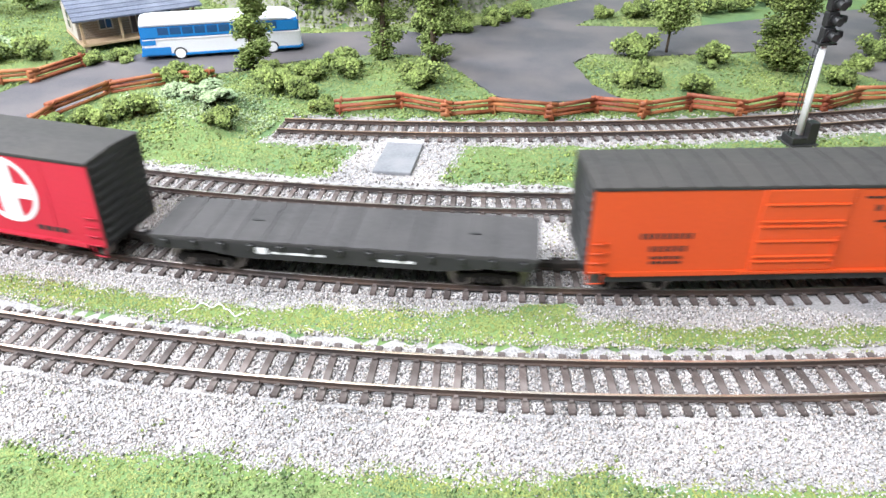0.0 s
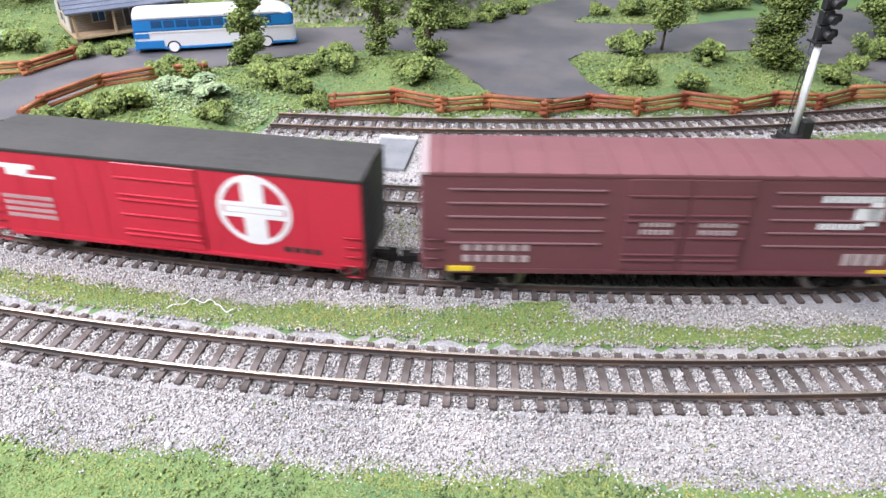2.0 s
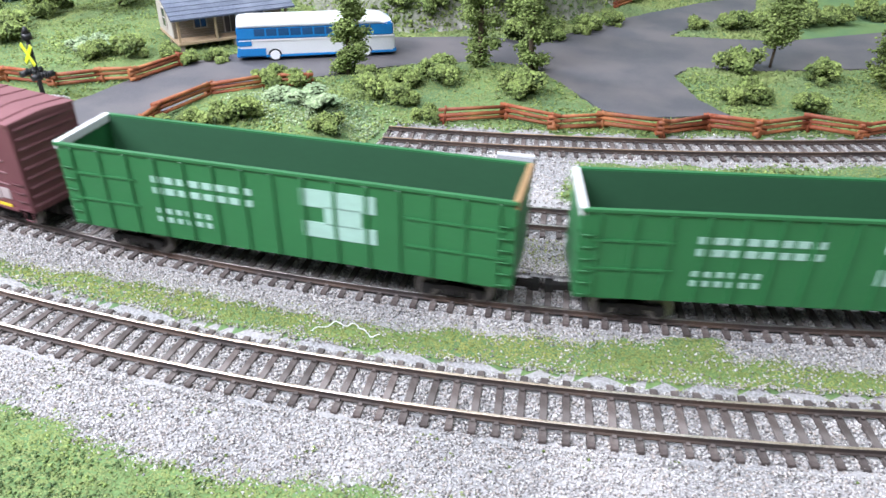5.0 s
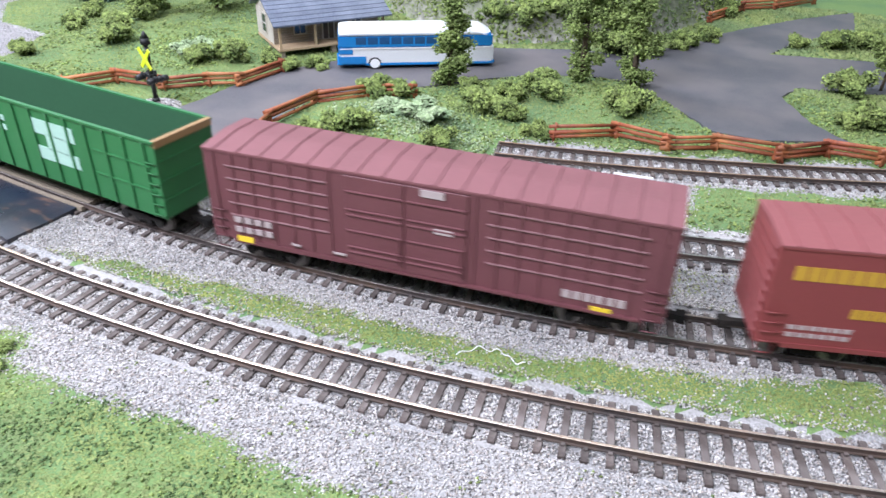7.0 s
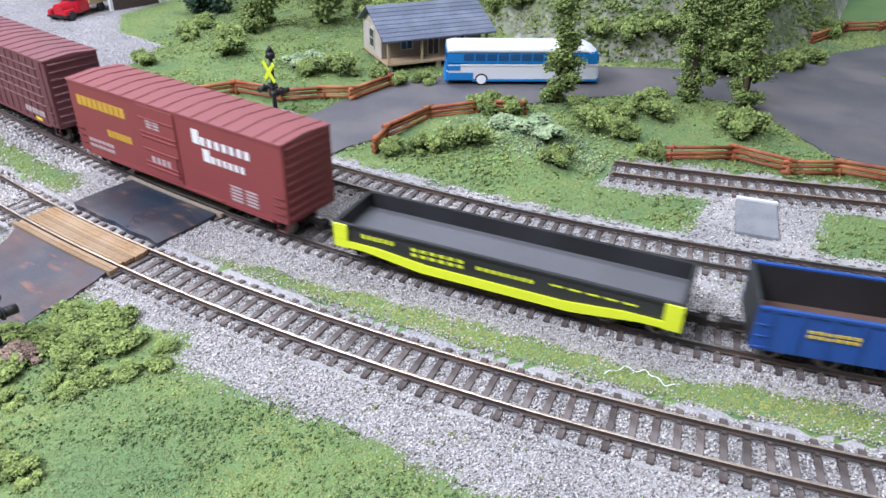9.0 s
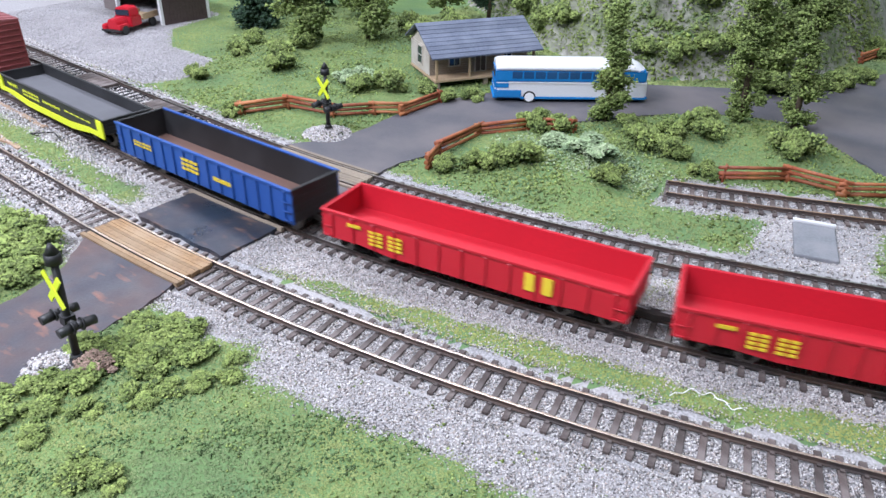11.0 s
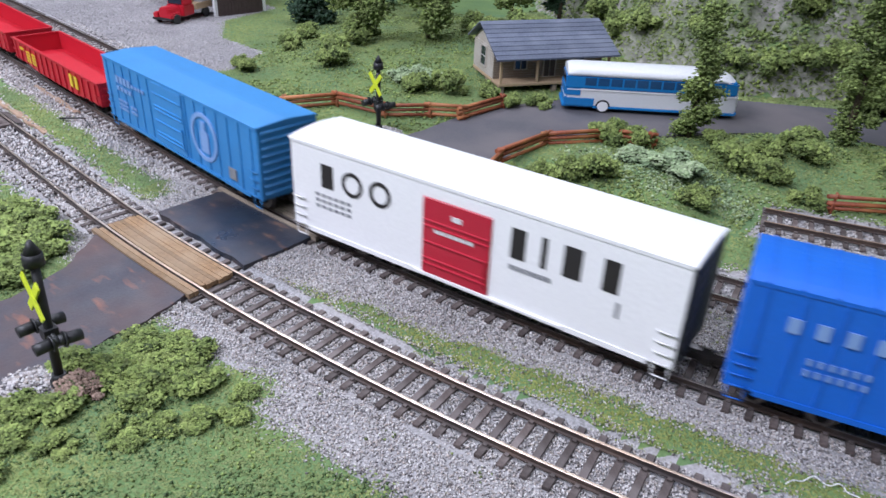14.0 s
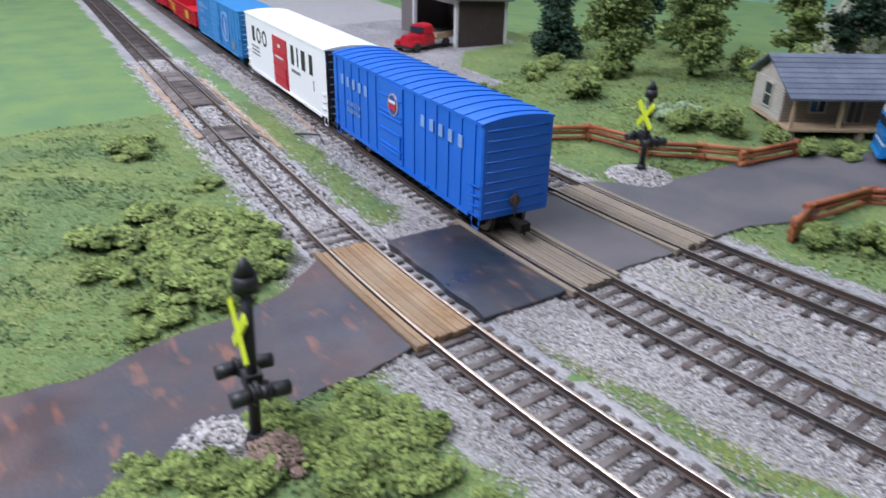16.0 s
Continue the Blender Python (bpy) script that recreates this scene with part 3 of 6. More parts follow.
def running_gear(root, L, z0, under=True):
    """Bogies with wheels, couplers and centre sill of a car of length L whose body starts at z0."""
    for sgn in (-1, 1):
        a = math.degrees(0.37 * L / MID.r) * sgn
        b = share("bogie", BOGIE_ME, root, "black bogie with side frames", at(sgn * 0.37 * L, 0, 2.1, a))
        for x in (-10.5, 10.5):
            share("wheelset", WHEEL_ME, b, "", at(x, 0, 5.6))
        for y in (-10.8, 10.8):
            share("bogie_side", SIDE_ME, b, "", at(0, y, 0, 0 if y < 0 else 180))
        bm = bmesh.new()
        x0 = sgn * (L / 2 - 4)
        x1 = sgn * (L / 2 + 9)
        box(bm, min(x0, x1), max(x0, x1), -1.3, 1.3, 8.0, 10.6)
        box(bm, sgn * (L / 2 + 7) - 2.2, sgn * (L / 2 + 7) + 2.2, -2.4, 2.4, 7.4, 11.2)
        cyl(bm, (sgn * (L / 2 + 4), 1.5, 8), (sgn * (L / 2 + 4), 3.5, 3.5), 0.4, n=6)
        soften(bm, 0.2)
        part("coupler", bm, GRIME, root, "black knuckle coupler")
    if under:
        bm = bmesh.new()
        box(bm, -L / 2 + 2, L / 2 - 2, -3.5, 3.5, 8.2, z0 + 0.5)
        for k in range(9):
            x = -L * 0.3 + k * L * 0.075
            box(bm, x - 0.6, x + 0.6, -12.5, 12.5, z0 - 2.2, z0 + 0.2)
        box(bm, -12, 8, -9, -3.5, z0 - 5, z0 - 0.2)
        part("underframe", bm, GRIME, root)


def begin_car(name, label, category, u, group="cars of the freight train"):
    root = thing(name, label, category, group)
    CARS.append((root, u))
    return root


def rects(root, name, L, z0, z1, mat, items, y=None, label=""):
    """Flat painted shapes on the side towards the viewer; items: (left, low, right, high) as shares of the side."""
    bm = bmesh.new()
    y = -W / 2 if y is None else y
    for a, b, c, d in items:
        box(bm, -L / 2 + a * L, -L / 2 + c * L, y - 0.22, y + 0.3, z0 + b * (z1 - z0), z0 + d * (z1 - z0))
    ob = part(name, bm, mat, root, label)
    if len(items) > 4:
        tagged(ob, label, kind="stuff")
    return ob


def blocks(root, name, L, z0, z1, mat, items, y=None, label=""):
    """Like rects, each shape a part of its own."""
    for item in items:
        rects(root, name, L, z0, z1, mat, [item], y, label)


def bars(a, b, c, d, n, rows=1, gap=0.25):
    """Bars that stand for small print: n blocks in each of rows lines."""
    res = []
    n = n * 2 if n < 5 else n
    for r in range(rows):
        lo = b + (d - b) * r / rows
        hi = lo + (d - b) / rows * (0.55 if rows > 1 else 0.8)
        for k in range(n):
            x0 = a + (c - a) * k / n
            res.append((x0, lo, x0 + (c - a) / n * (1 - gap), hi))
    return res


def emblem(root, L, z, x, r, y=None):
    """A round white herald: ring, upright bar and two cross bars."""
    y = -W / 2 if y is None else y
    cx = -L / 2 + x * L
    bm = bmesh.new()
    n = 36
    ring = []
    for rr in (r, r * 0.86):
        ring.append([bm.verts.new((cx + rr * math.sin(2 * math.pi * i / n), y - 0.25, z + rr * math.cos(2 * math.pi * i / n))) for i in range(n)])
    for i in range(n):
        j = (i + 1) % n
        bm.faces.new((ring[0][i], ring[0][j], ring[1][j], ring[1][i]))
    ex = bmesh.ops.extrude_face_region(bm, geom=bm.faces[:])
    for v in ex["geom"]:
        if isinstance(v, bmesh.types.BMVert):
            v.co.y += 0.4
    box(bm, cx - r * 0.3, cx + r * 0.3, y - 0.28, y + 0.2, z - r * 0.92, z - r * 0.22)
    box(bm, cx - r * 0.3, cx + r * 0.3, y - 0.28, y + 0.2, z + r * 0.22, z + r * 0.92)
    box(bm, cx - r * 0.92, cx + r * 0.92, y - 0.28, y + 0.2, z - r * 0.22, z - r * 0.1)
    box(bm, cx - r * 0.92, cx + r * 0.92, y - 0.28, y + 0.2, z + r * 0.1, z + r * 0.22)
    box(bm, cx - r * 0.8, cx + r * 0.8, y - 0.26, y + 0.2, z - r * 0.08, z + r * 0.08)
    return part("herald", bm, PALE, root, "round white herald")


def boxcar(label, u, L, z0, z1, body, roof, end, door=(0.38, 0.6), door_mat=None, doors=1, rib=0, lines=False, gable=1.3, roof_ribs=14, rim=None, arched=False, eave=None, bead=0.75, door_top=0.96, skirt=None):
    root = begin_car("boxcar", label, "boxcar", u)
    h = W / 2
    bm = bmesh.new()
    box(bm, -L / 2, L / 2, -h, h, z0, z1)
    soften(bm, 0.35)
    part("body", bm, body, root)
    # side sill, ribs and panel seams
    bm = bmesh.new()
    box(bm, -L / 2 + 9, L / 2 - 9, -h - 0.45, -h + 0.2, z0 - 0.9, z0 + 1.1)
    part("side_sill", bm, body, root)
    if skirt:
        bm = bmesh.new()
        box(bm, -L / 2 + 6, L / 2 - 6, -h + 0.6, -h + 1.6, z0 - 4.0, z0 - 0.9)
        part("lower_sill", bm, skirt, root, "black lower sill")
    bm = bmesh.new()
    box(bm, -L / 2 + 0.5, L / 2 - 0.5, -h - 0.35, -h + 0.2, z1 - 1.3, z1 - 0.3)
    part("eave_strip", bm, eave or body, root)
    for k in range(rib):
        x = (k + 0.5) / rib
        if door[0] - 0.01 < x < door[1] + 0.01:
            continue
        xx = -L / 2 + x * L
        bm = bmesh.new()
        prism(bm, [(-h - 0.5, z0 + 1), (-h + 0.2, z0 + 1), (-h + 0.2, z1 - 1), (-h - 0.5, z1 - 1)], xx - 0.45, xx + 0.45)
        part("side_rib", bm, body, root)
    # long ribs in paler paint: rubbed crests and their highlight in one colour
    if lines:
        for lo, hi in ((0.05, door[0] - 0.04), (door[1] + 0.04, 0.95)):
            for k in range(5):
                z = z0 + (z1 - z0) * (0.30 + k * 0.135)
                bm = bmesh.new()
                prism(bm, [(-h - 0.7, z - 0.15), (-h + 0.1, z - 0.25), (-h + 0.1, z + 0.4), (-h - 0.7, z + 0.2)], -L / 2 + lo * L, -L / 2 + hi * L)
                part("side_rib", bm, WORNGLINT, root, "pressed rib with rubbed paint and painted highlight")
    # ends: horizontal corrugations
    for sgn in (-1, 1):
        bm = bmesh.new()
        box(bm, sgn * (L / 2 + 0.15) - 0.25, sgn * (L / 2 + 0.15) + 0.25, -h + 0.3, h - 0.3, z0 + 0.3, z1 - 0.3)
        wall_ob = part("end_wall", bm, end, root, "corrugated end wall")
        for k in range(9):
            if sgn < 0 and k == 0:
                bm = bmesh.new()
                cyl(bm, (0, -h + 2, 0), (0, h - 2, 0), bead, n=6)
                cor_me = part("corrugation", bm, end, wall_ob, "", at(-L / 2 - 0.3, 0, z0 + 3)).data
            else:
                share("corrugation", cor_me, wall_ob, "", at(sgn * (L / 2 + 0.3), 0, z0 + 3 + (z1 - z0 - 6) * k / 8))
    # roof
    bm = bmesh.new()
    if arched:
        prof = [(-h - 0.4, z1 - 0.6), (h + 0.4, z1 - 0.6)] + [(y * (h + 0.4), z1 + gable * (1 - y * y) + 0.1) for y in (1, 0.75, 0.5, 0.25, 0, -0.25, -0.5, -0.75, -1)]
    else:
        prof = [(-h - 0.4, z1 - 0.6), (h + 0.4, z1 - 0.6), (h + 0.4, z1 + 0.1), (1.5, z1 + gable), (-1.5, z1 + gable), (-h - 0.4, z1 + 0.1)]
    prism(bm, prof, -L / 2 - 0.5, L / 2 + 0.5)
    top = part("roof", bm, roof, root, "ribbed roof" if roof_ribs else "plain roof")
    rib_me = None
    for k in range(roof_ribs):
        x = -L / 2 + L * (k + 0.5) / roof_ribs
        if rib_me is None:
            bm = bmesh.new()
            up = [(y, z + (0.45 if z > z1 else 0.25)) for y, z in prof[2:]]
            prism(bm, [(h + 0.3, z1), *up, (-h - 0.3, z1)], -0.5, 0.5)
            rib_me = part("roof_rib", bm, roof, top, "", at(x, 0)).data
        else:
            share("roof_rib", rib_me, top, "", at(x, 0))
    # strip over the left roof end, coloured pale as glare from the lamps
    if rim:
        bm = bmesh.new()
        prism(bm, [(-h - 0.5, z1 - 0.9), (h + 0.5, z1 - 0.9), (h + 0.5, z1 + 0.25), (1.5, z1 + gable + 0.4), (-1.5, z1 + gable + 0.4), (-h - 0.5, z1 + 0.25)], -L / 2 - 0.8, -L / 2 + 2.2)
        part("roof_edge", bm, rim, root, "roof edge with painted glare")
    # doors with pressed ribs
    for k in range(doors):
        a = door[0] + (door[1] - door[0]) * k / doors
        b = door[0] + (door[1] - door[0]) * (k + 1) / doors
        xa, xb = -L / 2 + a * L + 0.3, -L / 2 + b * L - 0.3
        bm = bmesh.new()
        box(bm, xa, xb, -h - 0.75, -h + 0.2, z0 + 1.2, z0 + door_top * (z1 - z0))
        soften(bm, 0.2)
        d = part("door", bm, door_mat or body, root, "sliding door with pressed ribs")
        for z in (0.14, 0.20, 0.38, 0.55, 0.61, 0.80):
            if z > door_top - 0.05:
                continue
            bm = bmesh.new()
            zr = z0 + z * (z1 - z0)
            prism(bm, [(-h - 1.4, zr - 0.1), (-h - 0.6, zr - 0.6), (-h - 0.6, zr + 0.6), (-h - 1.4, zr + 0.3)], xa + 0.8, xb - 0.8)
            part("door_rib", bm, door_mat or body, d)
        bm = bmesh.new()
        box(bm, xb - 2.2, xb - 1.6, -h - 1.5, -h - 0.7, z0 + 4, z0 + 16)
        part("latch", bm, door_mat or body, d)
    bm = bmesh.new()
    box(bm, -L / 2 + (door[0] - 0.02) * L, -L / 2 + (2 * door[1] - door[0]) * L if doors == 1 and door[1] < 0.66 else L / 2 - 8, -h - 1.1, -h - 0.2, z0 - 0.1, z0 + 0.9)
    part("door_track", bm, body, root)
    # ladders of grab irons at both ends
    for sgn in (-1, 1):
        for k in range(4):
            bm = bmesh.new()
            x0 = sgn * (L / 2 - 1.2)
            x1 = sgn * (L / 2 - 7.2)
            z = z0 + 1.5 + k * 4.2
            cyl(bm, (x0, -h - 0.9, z), (x1, -h - 0.9, z), 0.3, n=5)
            for x in (x0, x1):
                cyl(bm, (x, -h - 0.9, z), (x, -h + 0.2, z), 0.3, n=5)
            part("grab_iron", bm, body, root)
        bm = bmesh.new()
        for x in (L / 2 - 1.2, L / 2 - 6.8):
            cyl(bm, (sgn * x, -h + 0.4, z0), (sgn * x, -h + 0.4, z0 - 4.5), 0.3, n=5)
        cyl(bm, (sgn * (L / 2 - 1.2), -h + 0.4, z0 - 4.5), (sgn * (L / 2 - 6.8), -h + 0.4, z0 - 4.5), 0.3, n=5)
        part("stirrup_step", bm, body, root)
    running_gear(root, L, z0)
    return root


def gondola(label, u, L, z0, z1, side, inner, floor_mat, end, posts=14, belly=0.0, floor=None, name="gondola_car", cap=None, post_mat=None):
    root = begin_car(name, label, "gondola car", u)
    h = W / 2
    fz = (z0 + 2.2) if floor is None else floor
    bm = bmesh.new()
    box(bm, -L / 2 + 0.5, L / 2 - 0.5, -h + 0.6, h - 0.6, z0 + 0.3, fz)
    part("floor", bm, floor_mat, root, "car floor")
    for sgn in (-1, 1):
        bm = bmesh.new()
        y0, y1 = (-h, -h + 1.0) if sgn < 0 else (h - 1.0, h)
        if belly:
            pts = [(-L / 2, z0 + 0.5), (-L * 0.36, z0 + 0.5), (-L * 0.24, z0 - belly), (L * 0.24, z0 - belly), (L * 0.36, z0 + 0.5), (L / 2, z0 + 0.5), (L / 2, z1), (-L / 2, z1)]
        else:
            pts = [(-L / 2, z0), (L / 2, z0), (L / 2, z1), (-L / 2, z1)]
        a = [bm.verts.new((x, y0, z)) for x, z in pts]
        b = [bm.verts.new((x, y1, z)) for x, z in pts]
        for i in range(len(pts)):
            j = (i + 1) % len(pts)
            bm.faces.new((a[i], a[j], b[j], b[i]))
        f0, f1 = bm.faces.new(a), bm.faces.new(b)
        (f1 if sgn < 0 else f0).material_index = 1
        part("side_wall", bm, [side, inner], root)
        bm = bmesh.new()
        box(bm, -L / 2 - 0.2, L / 2 + 0.2, sgn * h - 0.9, sgn * h + 0.9, z1 - 0.4, z1 + 0.7)
        part("top_rail", bm, cap or side, root)
        for k in range(posts):
            x = -L / 2 + L * (k + 0.5) / posts
            low = z0 - (belly if abs(x) < L * 0.24 else 0)
            bm = bmesh.new()
            prism(bm, [(sgn * h - 0.2, low), (sgn * (h + 0.9), low + 1), (sgn * (h + 0.9), z1 - 1), (sgn * h - 0.2, z1 - 0.3)], x - 0.6, x + 0.6)
            part("side_post", bm, post_mat or side, root)
    for sgn in (-1, 1):
        bm = bmesh.new()
        box(bm, sgn * (L / 2 - 0.5) - 0.5, sgn * (L / 2 - 0.5) + 0.5, -h + 1, h - 1, z0 + 0.3, z1 - 0.4)
        for k in range(3):
            z = z0 + (z1 - z0) * (0.25 + 0.25 * k)
            box(bm, sgn * (L / 2 + 0.2) - 0.3, sgn * (L / 2 + 0.2) + 0.3, -h + 1.5, h - 1.5, z - 0.5, z + 0.5)
        box(bm, sgn * (L / 2 - 0.4) - 0.9, sgn * (L / 2 - 0.4) + 0.9, -h, h, z1 - 0.4, z1 + 0.7)
        part("end_wall", bm, end, root)
        for k in range(max(2, int((z1 - z0) / 6))):
            bm = bmesh.new()
            z = z0 + 2 + k * 5.0
            cyl(bm, (sgn * (L / 2 - 1), -h - 1.0, z), (sgn * (L / 2 - 6), -h - 1.0, z), 0.32, n=5)
            for x in (1, 6):
                cyl(bm, (sgn * (L / 2 - x), -h - 1.0, z), (sgn * (L / 2 - x), -h + 0.2, z), 0.32, n=5)
            part("grab_iron", bm, side, root)
    running_gear(root, L, z0)
    return root


OCHRE = paint("faded_yellow_lettering", (0.50, 0.29, 0.03), 0.5, 0.85)
ICE = paint("pale_blue_lettering", (0.22, 0.36, 0.66), 0.5, 0.85)
# Paler brown for rib crests: wear together with a painted highlight.
WORNGLINT = paint("worn_rib_highlight", (0.205, 0.105, 0.112), 0.5, 0.85)
# Lighter brown that paints the glare on the left roof ends.
GLAREEDGE = paint("edge_glare", (0.42, 0.33, 0.33), 0.5, 0.8)
MINT = paint("faded_green_lettering", (0.36, 0.54, 0.46), 0.5, 0.85)
RED = paint("red_car_paint", (0.46, 0.018, 0.04), 0.4, 0.85)
ORANGE = paint("orange_car_paint", (0.62, 0.075, 0.015), 0.4, 0.9)
ROOFBLACK = material("roof_black", (0.035, 0.033, 0.032), (0.05, 0.047, 0.045), 2, 0.75, 0, 0.2, 15, (0.06, 0.055, 0.05))
BROWN = paint("mineral_brown", (0.122, 0.04, 0.047), 0.55, 1.12)
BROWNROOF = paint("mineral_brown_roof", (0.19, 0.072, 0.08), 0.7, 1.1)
OXIDE = paint("red_oxide", (0.21, 0.042, 0.042), 0.6, 0.9)
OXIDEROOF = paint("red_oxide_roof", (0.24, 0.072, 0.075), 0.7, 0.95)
GREEN = paint("green_car_paint", (0.028, 0.15, 0.048), 0.5, 0.85)
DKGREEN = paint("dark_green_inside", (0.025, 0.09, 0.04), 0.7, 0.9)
TAN = paint("tan_end", (0.36, 0.22, 0.10), 0.6, 0.8)
NAVY = paint("blue_gondola_paint", (0.02, 0.075, 0.30), 0.5, 0.8)
FLOORBROWN = paint("brown_floor", (0.16, 0.09, 0.07), 0.8, 0.8)
FLOORGREY = paint("grey_floor", (0.11, 0.11, 0.12), 0.8, 0.8)
SCARLET = paint("scarlet_gondola", (0.50, 0.012, 0.026), 0.45, 0.9)
SKY = paint("sky_blue_paint", (0.045, 0.235, 0.55), 0.45, 0.85)
COBALT = paint("cobalt_blue_paint", (0.015, 0.14, 0.62), 0.4, 0.85)
DECK = material("deck_grey", (0.06, 0.057, 0.058), (0.045, 0.043, 0.044), 2, 0.8, 0, 0.3, 12, (0.07, 0.066, 0.066), each=0.12)
PRINT = paint("black_print", (0.02, 0.018, 0.018), 0.5, 1.2)


def red_boxcar(u):
    L, z0, z1 = 161, 11.5, 50
    r = boxcar("red boxcar with a black roof and round white herald", u, L, z0, z1, RED, ROOFBLACK, BLACK, (0.38, 0.6), rib=0, roof_ribs=0, eave=BLACK)
    for k in (0.12, 0.2, 0.28, 0.34, 0.64, 0.86):
        bm = bmesh.new()
        box(bm, -L / 2 + k * L - 0.15, -L / 2 + k * L + 0.15, -W / 2 - 0.18, -W / 2 + 0.2, z0 + 1, z1 - 1.5)
        part("panel_seam", bm, RED, r)
    emblem(r, L, z0 + 0.56 * (z1 - z0), 0.735, 15)
    rects(r, "script", L, z0, z1, PALE, [(0.06, 0.78, 0.17, 0.83), (0.09, 0.70, 0.15, 0.78), (0.13, 0.69, 0.22, 0.72)], label="white slanted script")
    rects(r, "lettering", L, z0, z1, DULL, bars(0.06, 0.2, 0.2, 0.5, 4, 4), label="small faded print")
    rects(r, "data_panel", L, z0, z1, PRINT, bars(0.80, 0.12, 0.90, 0.19, 2), label="small dark data panels")
    return r


red_boxcar(44)

# flat car
L = 156
flat = begin_car("flat_car", "empty dark grey flat car with a black frame", "flat car", 220.5)
bm = bmesh.new()
box(bm, -L / 2 + 0.2, L / 2 - 0.2, -16.2, 16.2, 19.2, 20.2)
flat_deck = part("deck", bm, DECK, flat, "dark grey planked deck")
for k in range(40):
    bm = bmesh.new()
    x = -L / 2 + k * L / 40
    box(bm, x + 0.06, x + L / 40 - 0.06, -16.5, 16.5, 20.1, 21.0 + 0.12 * (k % 3))
    part("plank", bm, DECK, flat_deck)
bm = bmesh.new()
for y in (-16.2, 15.2):
    pts = [(-L / 2 + 1, 15), (-L * 0.36, 15), (-L * 0.26, 12.6), (L * 0.26, 12.6), (L * 0.36, 15), (L / 2 - 1, 15), (L / 2 - 1, 19.2), (-L / 2 + 1, 19.2)]
    a = [bm.verts.new((x, y, z)) for x, z in pts]
    b = [bm.verts.new((x, y + 1, z)) for x, z in pts]
    for i in range(8):
        j = (i + 1) % 8
        bm.faces.new((a[i], a[j], b[j], b[i]))
    bm.faces.new(a)
    bm.faces.new(b)
part("side_sill", bm, BLACK, flat)
for k in range(13):
    x = -L / 2 + 6 + k * (L - 12) / 12
    bm = bmesh.new()
    box(bm, x - 1.2, x + 1.2, -17.6, -16.1, 17.0, 19.6)
    soften(bm, 0.2)
    part("stake_pocket", bm, BLACK, flat)
for x in (-38, 52):
    bm = bmesh.new()
    box(bm, x - 2, x + 2, -0.6, 0.6, 21.0, 21.5)
    part("deck_slot", bm, BLACK, flat)
rects(flat, "lettering", L, 12, 19, PALE, [(0.28, 0.45, 0.31, 0.85), (0.32, 0.5, 0.46, 0.62), (0.60, 0.45, 0.69, 0.6)], y=-16.2, label="small white markings")
running_gear(flat, L, 17)

L, z0, z1 = 159, 15, 52
orange = boxcar("bright orange boxcar with a black roof and ends", 393, L, z0, z1, ORANGE, ROOFBLACK, BLACK, (0.39, 0.6), roof_ribs=16, eave=BLACK, skirt=BLACK)
rects(orange, "lettering", L, z0, z1, PRINT, bars(0.12, 0.42, 0.25, 0.5, 9, 1, 0.45) + bars(0.145, 0.27, 0.24, 0.35, 6, 1, 0.45) + bars(0.15, 0.12, 0.23, 0.24, 3, 2, 0.3), label="black block print")
rects(orange, "script", L, z0, z1, PRINT, bars(0.63, 0.85, 0.72, 0.88, 2, 1, 0.2) + bars(0.79, 0.87, 0.88, 0.90, 2, 1, 0.2) + bars(0.66, 0.71, 0.90, 0.79, 9, 1, 0.55) + bars(0.67, 0.58, 0.89, 0.61, 6, 1, 0.15) + bars(0.70, 0.51, 0.86, 0.54, 5, 1, 0.2), label="black slanted script")
rects(orange, "data_panel", L, z0, z1, DULL, [(0.875, 0.1, 0.91, 0.24)], label="grey data panel")
rects(orange, "sill_stripe", L, z0, z1, DULL, [(0.37, -0.02, 0.60, 0.0)])

red_boxcar(572.5)

L, z0, z1 = 190, 14, 55.5
br1 = boxcar("maroon brown boxcar with white markings and a pale roof edge", 767.8, L, z0, z1, BROWN, BROWNROOF, BROWN, (0.39, 0.635), doors=2, lines=True, roof_ribs=15, rim=GLAREEDGE)
rects(br1, "script", L, z0, z1, PALE, bars(0.765, 0.75, 0.885, 0.83, 4, 1, 0.3) + [(0.835, 0.58, 0.89, 0.70), (0.86, 0.52, 0.885, 0.75)] + bars(0.77, 0.48, 0.86, 0.55, 4, 1, 0.3), y=-W / 2 - 0.2, label="white herald shapes")
rects(br1, "lettering", L, z0, z1, DULL, bars(0.08, 0.1, 0.22, 0.34, 3, 2, 0.4), y=-W / 2 - 0.2, label="white print")
rects(br1, "door_print", L, z0, z1, DULL, bars(0.425, 0.42, 0.49, 0.58, 3, 2, 0.45) + bars(0.54, 0.42, 0.615, 0.58, 3, 2, 0.45), y=-W / 2 - 1.1, label="white print on the doors")
blocks(br1, "tag", L, z0, z1, YELLOW, [(0.05, 0.0, 0.1, 0.05), (0.9, 0.0, 0.95, 0.05)], y=-W / 2 - 0.4, label="yellow tag")
rects(br1, "data_panel", L, z0, z1, DULL, bars(0.84, 0.1, 0.93, 0.25, 2), label="grey data panels")

